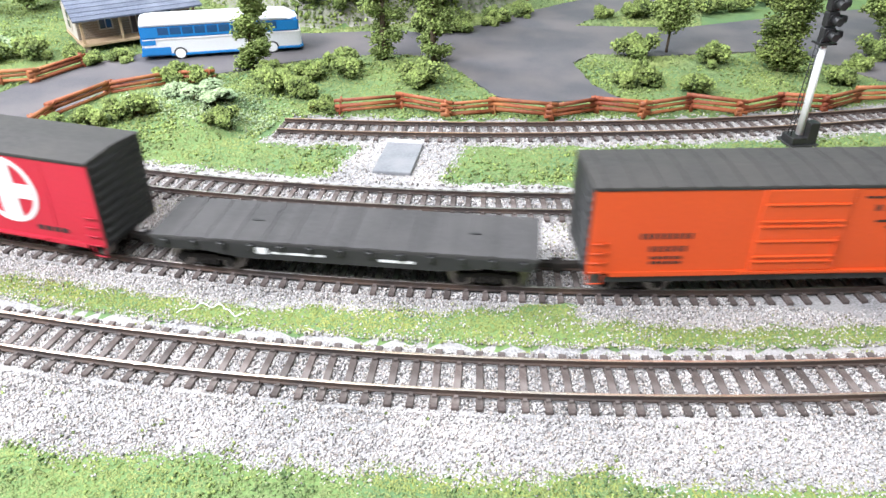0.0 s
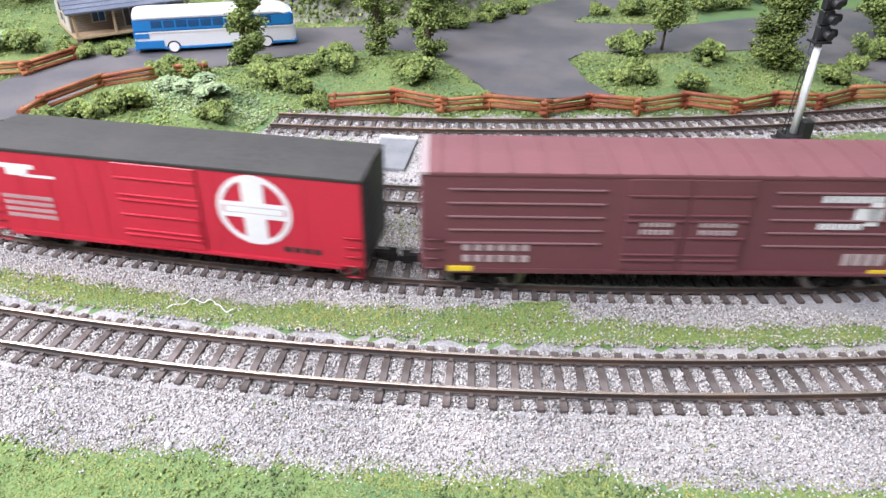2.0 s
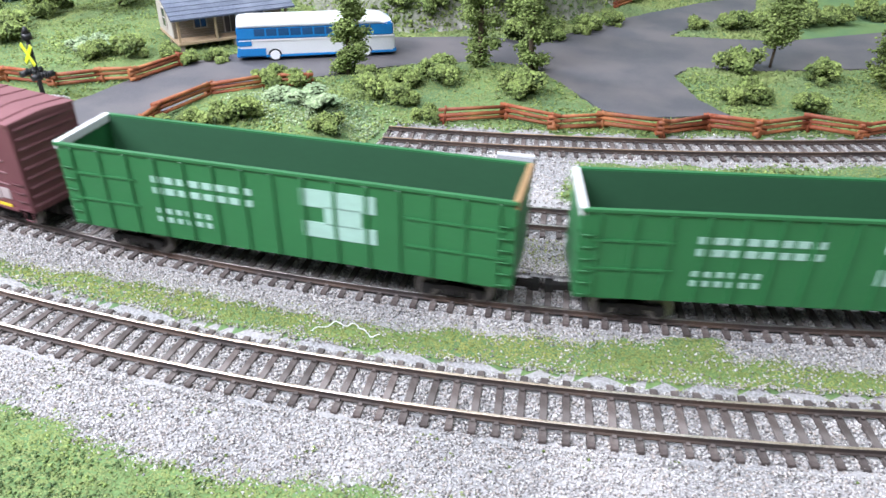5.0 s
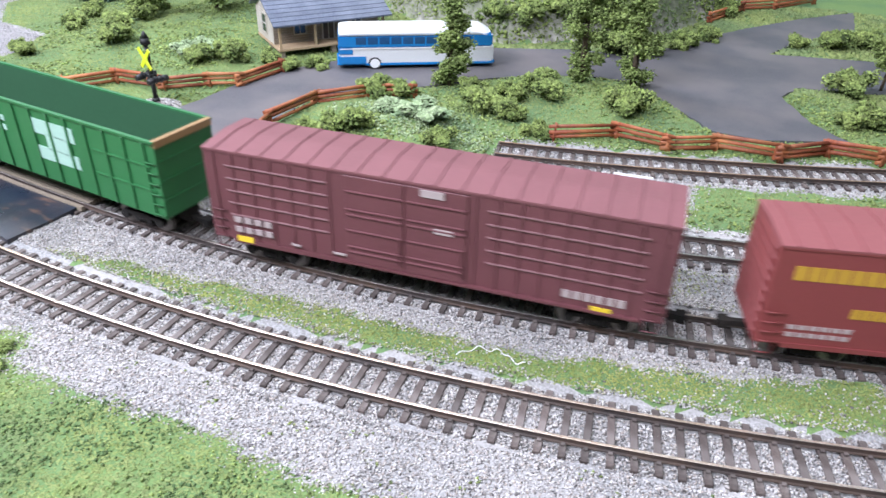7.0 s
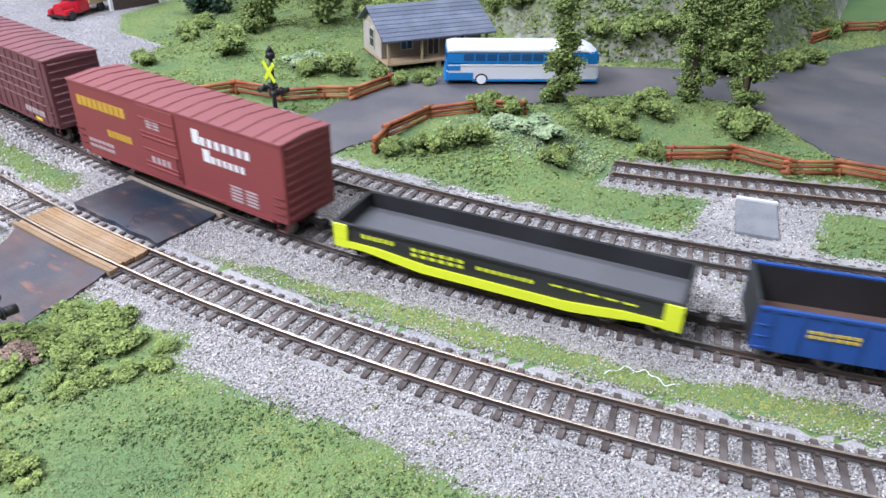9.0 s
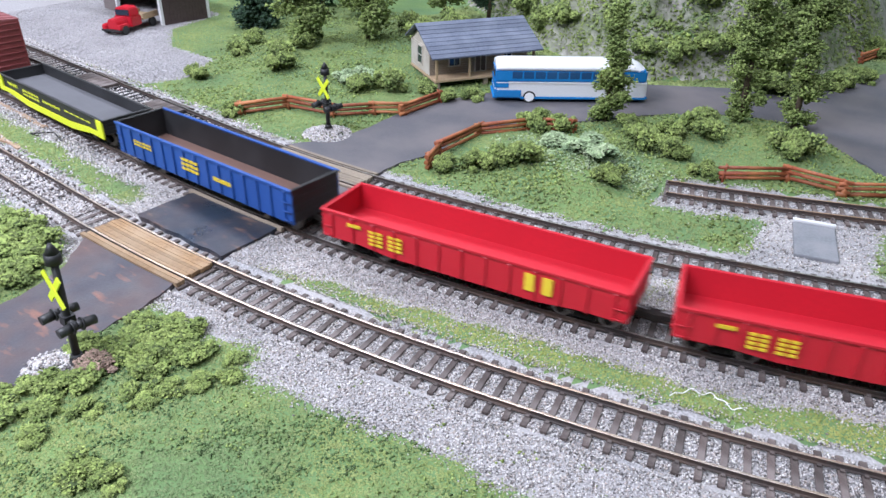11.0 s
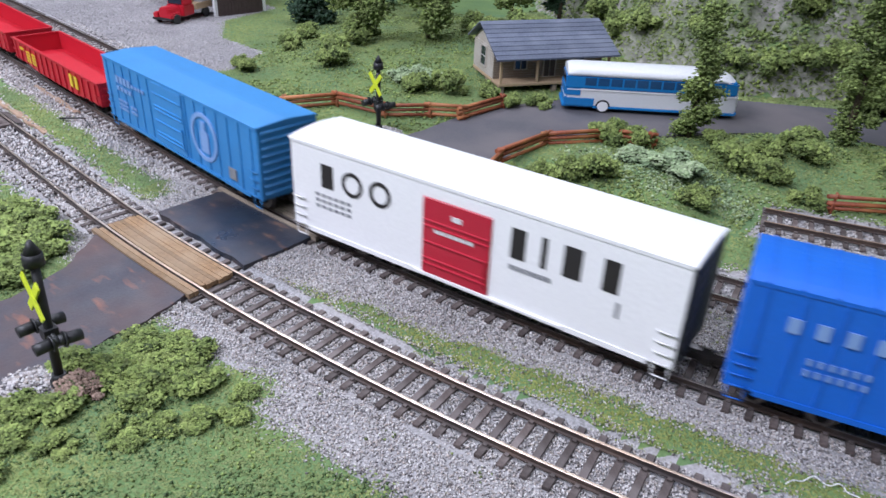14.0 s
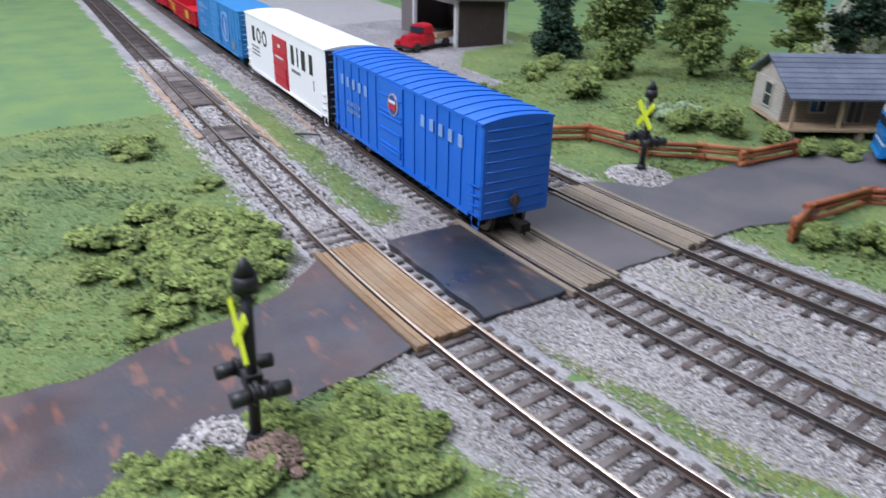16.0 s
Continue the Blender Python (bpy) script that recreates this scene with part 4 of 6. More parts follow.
L, z0, z1 = 190.5, 15, 56.5
br2 = boxcar("maroon brown boxcar with a round white herald", 976, L, z0, z1, BROWN, BROWNROOF, BROWN, (0.36, 0.6), doors=2, lines=True, roof_ribs=16, rim=GLAREEDGE)
emblem(br2, L, z0 + 0.5 * (z1 - z0), 0.272, 14.8, -W / 2 - 0.3)
rects(br2, "lettering", L, z0, z1, DULL, bars(0.05, 0.1, 0.17, 0.34, 3, 2, 0.3), y=-W / 2 - 0.2, label="faded white print")
rects(br2, "door_print", L, z0, z1, DULL, bars(0.40, 0.44, 0.465, 0.60, 3, 2, 0.45) + bars(0.515, 0.44, 0.585, 0.60, 3, 2, 0.45), y=-W / 2 - 1.1, label="white print on the doors")
blocks(br2, "data_panel", L, z0, z1, DULL, [(0.82, 0.1, 0.862, 0.26), (0.868, 0.1, 0.905, 0.22), (0.91, 0.12, 0.94, 0.24)], y=-W / 2 - 0.2, label="grey data panels")
blocks(br2, "tag", L, z0, z1, YELLOW, [(0.07, 0.0, 0.11, 0.05), (0.89, 0.0, 0.935, 0.05)], y=-W / 2 - 0.4, label="yellow tag")

for u in (1186, 1393):
    L, z0, z1 = 188, 16, 52.5
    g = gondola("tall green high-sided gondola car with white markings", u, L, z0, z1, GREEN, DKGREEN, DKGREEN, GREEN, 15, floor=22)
    rects(g, "lettering", L, z0, z1, MINT, bars(0.22, 0.55, 0.46, 0.82, 4, 2, 0.3) + bars(0.22, 0.2, 0.36, 0.42, 3, 2, 0.5), y=-W / 2 - 0.15, label="pale green print")
    rects(g, "herald", L, z0, z1, MINT, [(0.56, 0.66, 0.72, 0.86), (0.56, 0.3, 0.72, 0.48), (0.61, 0.46, 0.69, 0.68)], y=-W / 2 - 0.15, label="angular pale herald")
    for lo, hi in ((0.02, 0.18), (0.78, 0.98)):
        for z in (0.36, 0.68):
            bm = bmesh.new()
            box(bm, -L / 2 + lo * L, -L / 2 + hi * L, -W / 2 - 0.7, -W / 2 + 0.2, z0 + z * (z1 - z0) - 0.4, z0 + z * (z1 - z0) + 0.4)
            part("side_rib", bm, GREEN, g)
    for sgn in (-1, 1):
        bm = bmesh.new()
        box(bm, sgn * (L / 2 - 0.4) - 1.1, sgn * (L / 2 - 0.4) + 1.1, -W / 2, W / 2, z1 - 2.4, z1 + 0.9)
        part("end_cap", bm, TAN if sgn > 0 else WHITE, g, "pale worn end beam")

L, z0, z1 = 188, 15, 56.5
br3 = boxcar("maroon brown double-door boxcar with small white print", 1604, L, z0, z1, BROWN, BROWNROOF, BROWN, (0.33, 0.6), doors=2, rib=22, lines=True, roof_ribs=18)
rects(br3, "lettering", L, z0, z1, DULL, bars(0.06, 0.12, 0.16, 0.34, 2, 2, 0.3) + [(0.50, 0.88, 0.55, 0.95), (0.53, 0.52, 0.57, 0.57), (0.2, 0.08, 0.22, 0.1), (0.3, 0.08, 0.33, 0.1)], y=-W / 2 - 1.0, label="white print")
rects(br3, "data_panel", L, z0, z1, DULL, bars(0.80, 0.1, 0.93, 0.2, 3), y=-W / 2 - 0.2, label="grey data panels")
blocks(br3, "tag", L, z0, z1, YELLOW, [(0.06, 0.0, 0.10, 0.06), (0.86, 0.0, 0.9, 0.06)], y=-W / 2 - 0.4, label="yellow tag")

L, z0, z1 = 161, 13, 54
sp = boxcar("red oxide boxcar with yellow and white lettering", 1808, L, z0, z1, OXIDE, OXIDEROOF, OXIDE, (0.37, 0.55), roof_ribs=15)
rects(sp, "lettering", L, z0, z1, OCHRE, bars(0.04, 0.68, 0.30, 0.85, 9, 1, 0.14) + bars(0.18, 0.34, 0.31, 0.46, 6, 1, 0.14), label="yellow block lettering")
rects(sp, "white_lettering", L, z0, z1, PALE, [(0.625, 0.68, 0.655, 0.86)] + bars(0.66, 0.68, 0.88, 0.81, 7, 1, 0.38) + [(0.665, 0.48, 0.695, 0.64)] + bars(0.70, 0.48, 0.85, 0.59, 6, 1, 0.38), label="white block lettering")
rects(sp, "data_panel", L, z0, z1, DULL, bars(0.77, 0.08, 0.90, 0.3, 1, 5) + bars(0.06, 0.1, 0.2, 0.26, 3, 2), label="small white print")
rects(sp, "door_print", L, z0, z1, DULL, bars(0.41, 0.68, 0.48, 0.8, 1, 3) + bars(0.41, 0.2, 0.51, 0.32, 2, 1, 0.4), y=-W / 2 - 0.8, label="small white print on the door")

L, z0, z1 = 154, 14, 23.2
yel = gondola("low black gondola car with a lime yellow sill and ends", 1990, L, z0, z1, BLACK, BLACK, FLOORGREY, BLACK, 0, belly=3.5)
bm = bmesh.new()
pts = [(-L / 2, 12), (-L * 0.4, 12), (-L * 0.22, 8.4), (L * 0.22, 8.4), (L * 0.4, 12), (L / 2, 12), (L / 2, 15), (L * 0.36, 15), (L * 0.2, 12.6), (-L * 0.2, 12.6), (-L * 0.36, 15), (-L / 2, 15)]
a = [bm.verts.new((x, -W / 2 - 1.2, z)) for x, z in pts]
b = [bm.verts.new((x, -W / 2 - 0.2, z)) for x, z in pts]
for i in range(12):
    j = (i + 1) % 12
    bm.faces.new((a[i], a[j], b[j], b[i]))
bm.faces.new(a)
bm.faces.new(b)
part("side_sill", bm, LIME, yel, "lime yellow fish-belly sill")
for sgn in (-1, 1):
    bm = bmesh.new()
    box(bm, sgn * (L / 2 - 3.4) - 3.6, sgn * (L / 2 - 3.4) + 3.6, -W / 2 - 1.3, -W / 2 - 0.1, 11.5, 23.6)
    soften(bm, 0.3)
    part("corner_panel", bm, LIME, yel, "lime yellow corner panel")
rects(yel, "lettering", L, 12, 23, LIME, bars(0.09, 0.55, 0.20, 0.78, 3, 1, 0.4) + bars(0.25, 0.3, 0.42, 0.78, 3, 2, 0.4) + bars(0.45, 0.42, 0.62, 0.6, 4, 1, 0.4) + bars(0.66, 0.55, 0.9, 0.63, 5, 1, 0.3), label="small yellow print")

L, z0, z1 = 154, 11, 29.5
bgon = gondola("blue gondola car with black ends and a rusty floor", 2166.2, L, z0, z1, NAVY, BLACK, FLOORBROWN, BLACK, 15)
rects(bgon, "lettering", L, z0, z1, YELLOW, bars(0.12, 0.5, 0.24, 0.72, 3, 2, 0.4) + bars(0.42, 0.35, 0.52, 0.8, 2, 3, 0.25) + bars(0.6, 0.4, 0.7, 0.55, 3, 1), y=-W / 2 - 0.75, label="yellow print")

for u in (2336.2, 2503.2):
    L, z0, z1 = 151.5, 11.5, 26
    rg = gondola("bright scarlet gondola car with yellow lettering", u, L, z0, z1, SCARLET, SCARLET, SCARLET, SCARLET, 13 if u < 2400 else 15, belly=1.5)
    yy = -W / 2 - 0.85
    blocks(rg, "letter_block", L, z0, z1, YELLOW, [(0.703, 0.25, 0.732, 0.82), (0.757, 0.25, 0.786, 0.82)], yy, "yellow block mark")
    rects(rg, "lettering", L, z0, z1, YELLOW, bars(0.10, 0.66, 0.15, 0.8, 3, 1, 0.15) + bars(0.18, 0.2, 0.235, 0.78, 1, 4) + bars(0.25, 0.2, 0.305, 0.78, 1, 4), y=yy, label="yellow block lettering")

L, z0, z1 = 162, 12, 48
gn = boxcar("sky blue boxcar with a round white herald", 2676.2, L, z0, z1, SKY, SKY, SKY, (0.38, 0.58), roof_ribs=0, rib=16)
bm = bmesh.new()
emblem_c = -L / 2 + 0.70 * L
n = 32
zc = z0 + 0.5 * (z1 - z0)
ring = [[bm.verts.new((emblem_c + rr * math.sin(2 * math.pi * i / n), -W / 2 - 0.6, zc + rr * math.cos(2 * math.pi * i / n))) for i in range(n)] for rr in (12.6, 10.4)]
for i in range(n):
    j = (i + 1) % n
    bm.faces.new((ring[0][i], ring[0][j], ring[1][j], ring[1][i]))
ex = bmesh.ops.extrude_face_region(bm, geom=bm.faces[:])
for v in ex["geom"]:
    if isinstance(v, bmesh.types.BMVert):
        v.co.y += 0.7
box(bm, emblem_c - 3.2, emblem_c + 4.2, -W / 2 - 0.6, -W / 2 + 0.1, zc - 8, zc + 3)
box(bm, emblem_c - 2.2, emblem_c + 1.6, -W / 2 - 0.6, -W / 2 + 0.1, zc + 3, zc + 8)
part("herald", bm, ICE, gn, "round white herald")
rects(gn, "lettering", L, z0, z1, ICE, bars(0.10, 0.66, 0.22, 0.80, 2, 1, 0.35) + bars(0.10, 0.54, 0.22, 0.62, 2, 1, 0.35) + bars(0.22, 0.68, 0.32, 0.74, 2, 1, 0.35) + bars(0.10, 0.22, 0.17, 0.42, 2, 3, 0.3) + bars(0.19, 0.24, 0.24, 0.4, 1, 2), y=-W / 2 - 0.5, label="white print")
rects(gn, "data_panel", L, z0, z1, GREY, [(0.835, 0.1, 0.875, 0.26)], y=-W / 2 - 0.4, label="small grey panel")

L, z0, z1 = 175, 10.5, 51
soo = boxcar("white boxcar with a red door and black block lettering", 2866.2, L, z0, z1, WHITE, WHITE, BLACK, (0.405, 0.585), door_mat=RED, roof_ribs=0, gable=1.6, arched=True, door_top=0.84)
big = [(0.10, 0.55, 0.138, 0.81)]
for x, w in ((0.63, 0.034), (0.70, 0.013), (0.75, 0.04), (0.835, 0.034)):
    big += [(x, 0.52, x + w, 0.82)]
for x in (0.198, 0.282):
    bm = bmesh.new()
    cxx, zc, n = -L / 2 + x * L, z0 + 0.68 * (z1 - z0), 24
    ring = [[bm.verts.new((cxx + rr * math.sin(2 * math.pi * i / n), -W / 2 - 0.25, zc + rr * math.cos(2 * math.pi * i / n))) for i in range(n)] for rr in (5.6, 3.9)]
    for i in range(n):
        j = (i + 1) % n
        bm.faces.new((ring[0][i], ring[0][j], ring[1][j], ring[1][i]))
    ex = bmesh.ops.extrude_face_region(bm, geom=bm.faces[:])
    for v in ex["geom"]:
        if isinstance(v, bmesh.types.BMVert):
            v.co.y += 0.4
    part("ring_mark", bm, PRINT, soo, "black ring")
blocks(soo, "letter_block", L, z0, z1, PRINT, big, None, "black block mark")
rects(soo, "small_print", L, z0, z1, GREY, bars(0.08, 0.3, 0.2, 0.5, 3, 3, 0.4) + bars(0.63, 0.40, 0.73, 0.46, 4, 1) + [(0.87, 0.3, 0.878, 0.45)], label="small grey print")
rects(soo, "door_print", L, z0, z1, PALE, [(0.485, 0.68, 0.51, 0.73), *bars(0.44, 0.50, 0.545, 0.57, 3, 1, 0.2)], y=-W / 2 - 0.9, label="white print on the door")

L, z0, z1 = 161, 12, 52
last = boxcar("cobalt blue boxcar with a ribbed roof at the train's end", 3047.5, L, z0, z1, COBALT, COBALT, COBALT, (0.40, 0.565), roof_ribs=17, rib=15, gable=1.9, arched=True, bead=0.45)
blocks(last, "letter_block", L, z0, z1, ICE, bars(0.08, 0.64, 0.33, 0.80, 5, 1, 0.55) + bars(0.68, 0.66, 0.94, 0.82, 5, 1, 0.6), -W / 2 - 0.5, "pale block mark")
rects(last, "lettering", L, z0, z1, ICE, bars(0.13, 0.3, 0.25, 0.5, 3, 2, 0.6), y=-W / 2 - 0.5, label="white block print")
bm = bmesh.new()
cyl(bm, (-L / 2 + 0.505 * L, -W / 2 - 1.4, z0 + 0.73 * (z1 - z0)), (-L / 2 + 0.505 * L, -W / 2 - 0.5, z0 + 0.73 * (z1 - z0)), 5.4, n=24)
her = part("herald", bm, DULL, last, "round white and red herald")
bm = bmesh.new()
cyl(bm, (-L / 2 + 0.505 * L, -W / 2 - 1.55, z0 + 0.73 * (z1 - z0)), (-L / 2 + 0.505 * L, -W / 2 - 1.0, z0 + 0.73 * (z1 - z0)), 4.5, n=20)
part("herald_centre", bm, NAVY, her)
for name, mat, dz, hx, hz in (("herald_band", RED, -0.9, 3.9, 1.3), ("herald_stripe", PALE, 1.5, 3.6, 0.7)):
    bm = bmesh.new()
    box(bm, -L / 2 + 0.505 * L - hx, -L / 2 + 0.505 * L + hx, -W / 2 - 1.75, -W / 2 - 1.3, z0 + 0.73 * (z1 - z0) + dz - hz, z0 + 0.73 * (z1 - z0) + dz + hz)
    part(name, bm, mat, her)
bm = bmesh.new()
cyl(bm, (L / 2 + 2, -1, 12), (L / 2 + 2, -1, 22), 0.5, n=6)
cyl(bm, (L / 2 + 1, -1, 19), (L / 2 + 2.2, -1, 19), 2.4, n=12)
part("brake_wheel", bm, RAILSIDE, last, "rusty brake wheel")


# ---- level crossing signals ----
def hood(bm, p, d, r, length):
    """A lamp with backing disc and a long visor; d: the way it faces."""
    p, d = Vector(p), Vector(d).normalized()
    cyl(bm, p - d * 1.6, p + d * 0.4, r * 0.85, r * 0.95, 12)
    cyl(bm, p, p + d * 0.6, r * 1.35, r * 1.35, 14)
    cyl(bm, p + d * 0.4, p + d * length, r, r * 0.96, 12)


def crossing_signal(x, y, z, face, lean, tall, label):
    root = thing("crossing_signal", label, "crossing signal", "signals at the level crossing", m=at(x, y, z, face, lean[0], lean[1]))
    bm = bmesh.new()
    cyl(bm, (0, 0, 0), (0, 0, tall), 1.55, 1.35, 12)
    part("mast", bm, BLACK, root, "black mast")
    bm = bmesh.new()
    cyl(bm, (0, 0, -1.5), (0, 0, 2.6), 3.4, 3.0, 12)
    cyl(bm, (0, 0, 2.6), (0, 0, 5.0), 2.6, 2.2, 12)
    part("base", bm, BLACK, root)
    bm = bmesh.new()
    cyl(bm, (0, 0, tall - 4.5), (0, 0, tall - 0.5), 3.2, 2.9, 12)
    cyl(bm, (0, 0, tall - 0.5), (0, 0, tall + 3.6), 2.7, 0.6, 12)
    part("bell", bm, BLACK, root, "black bell cap")
    for ang in (48, -48):
        bm = bmesh.new()
        box(bm, -8.3, 8.3, -0.35, 0.35, -1.45, 1.45)
        soften(bm, 0.12)
        part("crossbuck_board", bm, XYELLOW, root, "lime yellow crossbuck board", at(0, -2.1 - (0.4 if ang > 0 else 0), tall * 0.70, 0, 0, ang))
    bm = bmesh.new()
    cyl(bm, (-6.6, 0, tall * 0.42), (6.6, 0, tall * 0.42), 0.8, 0.8, 8)
    box(bm, -2.2, 2.2, -2.2, 2.2, tall * 0.42 - 2.0, tall * 0.42 + 2.0)
    part("cross_arm", bm, BLACK, root)
    for sx in (-6.6, 6.6):
        for sy in (-1, 1):
            bm = bmesh.new()
            hood(bm, (sx, sy * 1.6, tall * 0.42), (0, sy, -0.08), 2.0, 5.6)
            part("flasher", bm, BLACK, root, "black flasher with a long hood")
    return root


crossing_signal(-281, 168, 1.0, -6, (-2, 0), 50, "black crossing signal with a yellow crossbuck beside the road")
crossing_signal(-365, 421, 0.5, -12, (0, 0), 45, "black crossing signal with a yellow crossbuck by the rail fence")

# ---- white mast signal on the siding ----
sig = thing("mast_signal", "white railway signal mast with a black head and ladder", "railway signal", m=at(161, 536, 0, 27))
sig.scale = (1, 1, 1.02)
bm = bmesh.new()
box(bm, -9, 9, -8, 8, -0.5, 1.6)
box(bm, -7.5, 6, -6.5, 5, 1.6, 5.5)
soften(bm, 0.3)
part("base", bm, BLACK, sig, "black base")
bm = bmesh.new()
box(bm, 1.2, 7.4, -6.6, -0.4, 1.4, 14)
soften(bm, 0.4)
part("relay_case", bm, BLACK, sig)
bm = bmesh.new()
cyl(bm, (0, 0, 5), (0, 0, 58), 2.2, 2.0, 16)
part("mast", bm, WHITE, sig, "white tubular mast")
bm = bmesh.new()
for sx in (-1.6, 1.6):
    cyl(bm, (-6.4, sx, 1.5), (-3.4, sx, 60), 0.3, 0.3, 5)
for k in range(15):
    z = 5 + k * 3.8
    x = -6.4 + 3.0 * (z - 1.5) / 58.5
    cyl(bm, (x, -1.6, z), (x, 1.6, z), 0.25, 0.25, 5)
for z in (24, 46):
    cyl(bm, (-5.0, 0, z), (0, 0, z), 0.3, 0.3, 5)
part("ladder", bm, BLACK, sig, "black wire ladder")
for k, z in enumerate((62, 70, 78)):
    bm = bmesh.new()
    box(bm, -3.4, 3.4, -2.2, 2.2, z - 3.8, z + 3.8)
    soften(bm, 0.5)
    hood(bm, (0.5, -2.2, z), (0, -1, -0.05), 2.3, 5.5)
    hood(bm, (3.2, 0, z), (1, -0.2, -0.05), 2.2, 5.0)
    part("signal_head", bm, BLACK, sig, "black hooded signal head")
bm = bmesh.new()
cyl(bm, (0, 0, 58), (0, 0, 84), 1.2, 1.0, 8)
box(bm, -5, 5, -4, 4, 57, 58)
part("platform", bm, BLACK, sig)


# ---- rail fences ----
def fence(points, label, tall=11.0, posts=True):
    root = thing("rail_fence", label, "fence", "zigzag rail fences")
    rng = random.Random(int(points[0][0]))
    for i, ((x0, y0), (x1, y1)) in enumerate(zip(points, points[1:])):
        dx, dy = x1 - x0, y1 - y0
        d = math.hypot(dx, dy)
        ux, uy = dx / d, dy / d
        for k in range(3):
            z = tall * (0.22 + 0.3 * k) + (0.9 if i % 2 else 0)
            w = rng.uniform(-0.4, 0.4)
            bm = bmesh.new()
            r = rng.uniform(1.2, 1.65)
            cyl(bm, (x0 - ux * 4 + w, y0 - uy * 4, z + rng.uniform(-0.5, 0.5)), (x1 + ux * 4 + w, y1 + uy * 4, z + rng.uniform(-0.5, 0.5)), r, r * 0.85, 6)
            part("rail", bm, FENCE, root)
    for x, y in points:
        bm = bmesh.new()
        zg = float(height(np.array(x), np.array(y)))
        cyl(bm, (x, y, zg - 1), (x, y, tall * 0.5), 1.6, 1.3, 7)
        part("post", bm, FENCE, root)
        if posts:
            for sgn in (-1, 1):
                bm = bmesh.new()
                a = rng.uniform(0, 3.1)
                cyl(bm, (x + 3.0 * math.cos(a) * sgn, y + 3.0 * math.sin(a) * sgn, zg - 0.5), (x - 1.6 * math.cos(a) * sgn, y - 1.6 * math.sin(a) * sgn, tall * 1.02), 0.8, 0.7, 6)
                part("stake", bm, FENCE, root)
    return root


fence([(-111, 492), (-78, 513), (-46, 509), (-19, 524), (17, 526), (42, 547), (72, 549), (100, 571), (130, 570), (156, 594), (182, 597), (205, 623), (232, 634), (256, 660), (285, 668)], "orange-brown zigzag rail fence along the siding")
fence([(-272, 406), (-277, 427), (-272, 472), (-247, 502), (-222, 514)], "orange-brown rail fence beside the road")
fence([(-440, 411), (-421, 441), (-382, 445), (-359, 466), (-340, 477), (-334, 517)], "orange-brown zigzag rail fence behind the crossing signal")
fence([(-68, 840), (-44, 908), (-15, 932), (20, 985)], "brown rail fence beyond the parking lot")


# ---- cabin ----
CLAP = material("clapboard", (0.50, 0.45, 0.38), (0.42, 0.37, 0.31), 1.5, 0.85, 0, 0.2, 10, (0.55, 0.51, 0.46))
CLAPDARK = material("porch_boards", (0.30, 0.24, 0.18), (0.22, 0.18, 0.14), 1.5, 0.85, 0, 0.2, 10)
SLATE = material("slate_roof", (0.12, 0.14, 0.19), (0.09, 0.105, 0.15), 1.5, 0.75, 0, 0.3, 12, (0.17, 0.19, 0.24), each=0.12)
WOOD = material("pale_wood", (0.50, 0.36, 0.22), (0.40, 0.28, 0.17), 1.5, 0.8, 0, 0.2, 10)

cabin = thing("cabin", "small clapboard cabin with a slate-blue roof and porch", "cabin", m=at(-353, 541, 0.5, 54))
CW, CD = 92, 58
for k in range(9):
    bm = bmesh.new()
    x, y = (k % 3) * (CW - 6) / 2 + 3, (k // 3) * (CD - 6) / 2 + 3
    box(bm, x - 2, x + 2, y - 2, y + 2, -2, 6)
    part("pier", bm, CLAPDARK, cabin)
bm = bmesh.new()
box(bm, 0, CW, 0, CD, 6, 8)
soften(bm, 0.2)
part("porch_floor", bm, WOOD, cabin, "pale wooden porch floor")
bm = bmesh.new()
box(bm, 1, CW - 1, 15, CD, 8, 31)
prism(bm, [(15, 31), (CD, 31), (37, 43.5)], 1, CW - 1)
part("wall", bm, CLAP, cabin, "cream clapboard wall")
for face in range(2):
    for k in range(12):
        bm = bmesh.new()
        z = 8.4 + k * 1.85
        if face == 0:
            box(bm, 0.4, 1.2, 15, CD, z, z + 1.5)
        else:
            box(bm, 1, CW - 1, 14.4, 15.2, z, z + 1.5)
        part("clapboard", bm, CLAP if face == 0 else CLAPDARK, cabin)
for x0, x1, z0, z1, nm in ((18, 27, 15, 26, "window"), (42, 51, 8.5, 26, "door"), (66, 75, 15, 26, "window")):
    bm = bmesh.new()
    box(bm, x0, x1, 13.9, 14.6, z0, z1)
    o = part(nm, bm, GLASS if nm == "window" else TIE, cabin)
    bm = bmesh.new()
    for a, b, c, d in ((x0 - 1, x0, z0 - 1, z1 + 1), (x1, x1 + 1, z0 - 1, z1 + 1), (x0, x1, z1, z1 + 1), (x0, x1, z0 - 1, z0), ((x0 + x1) / 2 - 0.3, (x0 + x1) / 2 + 0.3, z0, z1)):
        box(bm, a, b, 13.6, 14.6, c, d)
    part("frame", bm, CLAP, o)
bm = bmesh.new()
box(bm, -0.2, 0.6, 30, 40, 14, 28)
o = part("window", bm, GLASS, cabin)
bm = bmesh.new()
for a, b, c, d in ((29, 30, 13, 29), (40, 41, 13, 29), (30, 40, 28, 29), (30, 40, 13, 14), (30, 40, 20.7, 21.3)):
    box(bm, -0.5, 0.6, a, b, c, d)
part("frame", bm, CLAP, o)
for x in (2, 31, 61, 90):
    bm = bmesh.new()
    box(bm, x - 0.9, x + 0.9, 0.8, 2.6, 8, 27.5)
    part("porch_post", bm, WOOD, cabin, "pale porch post")
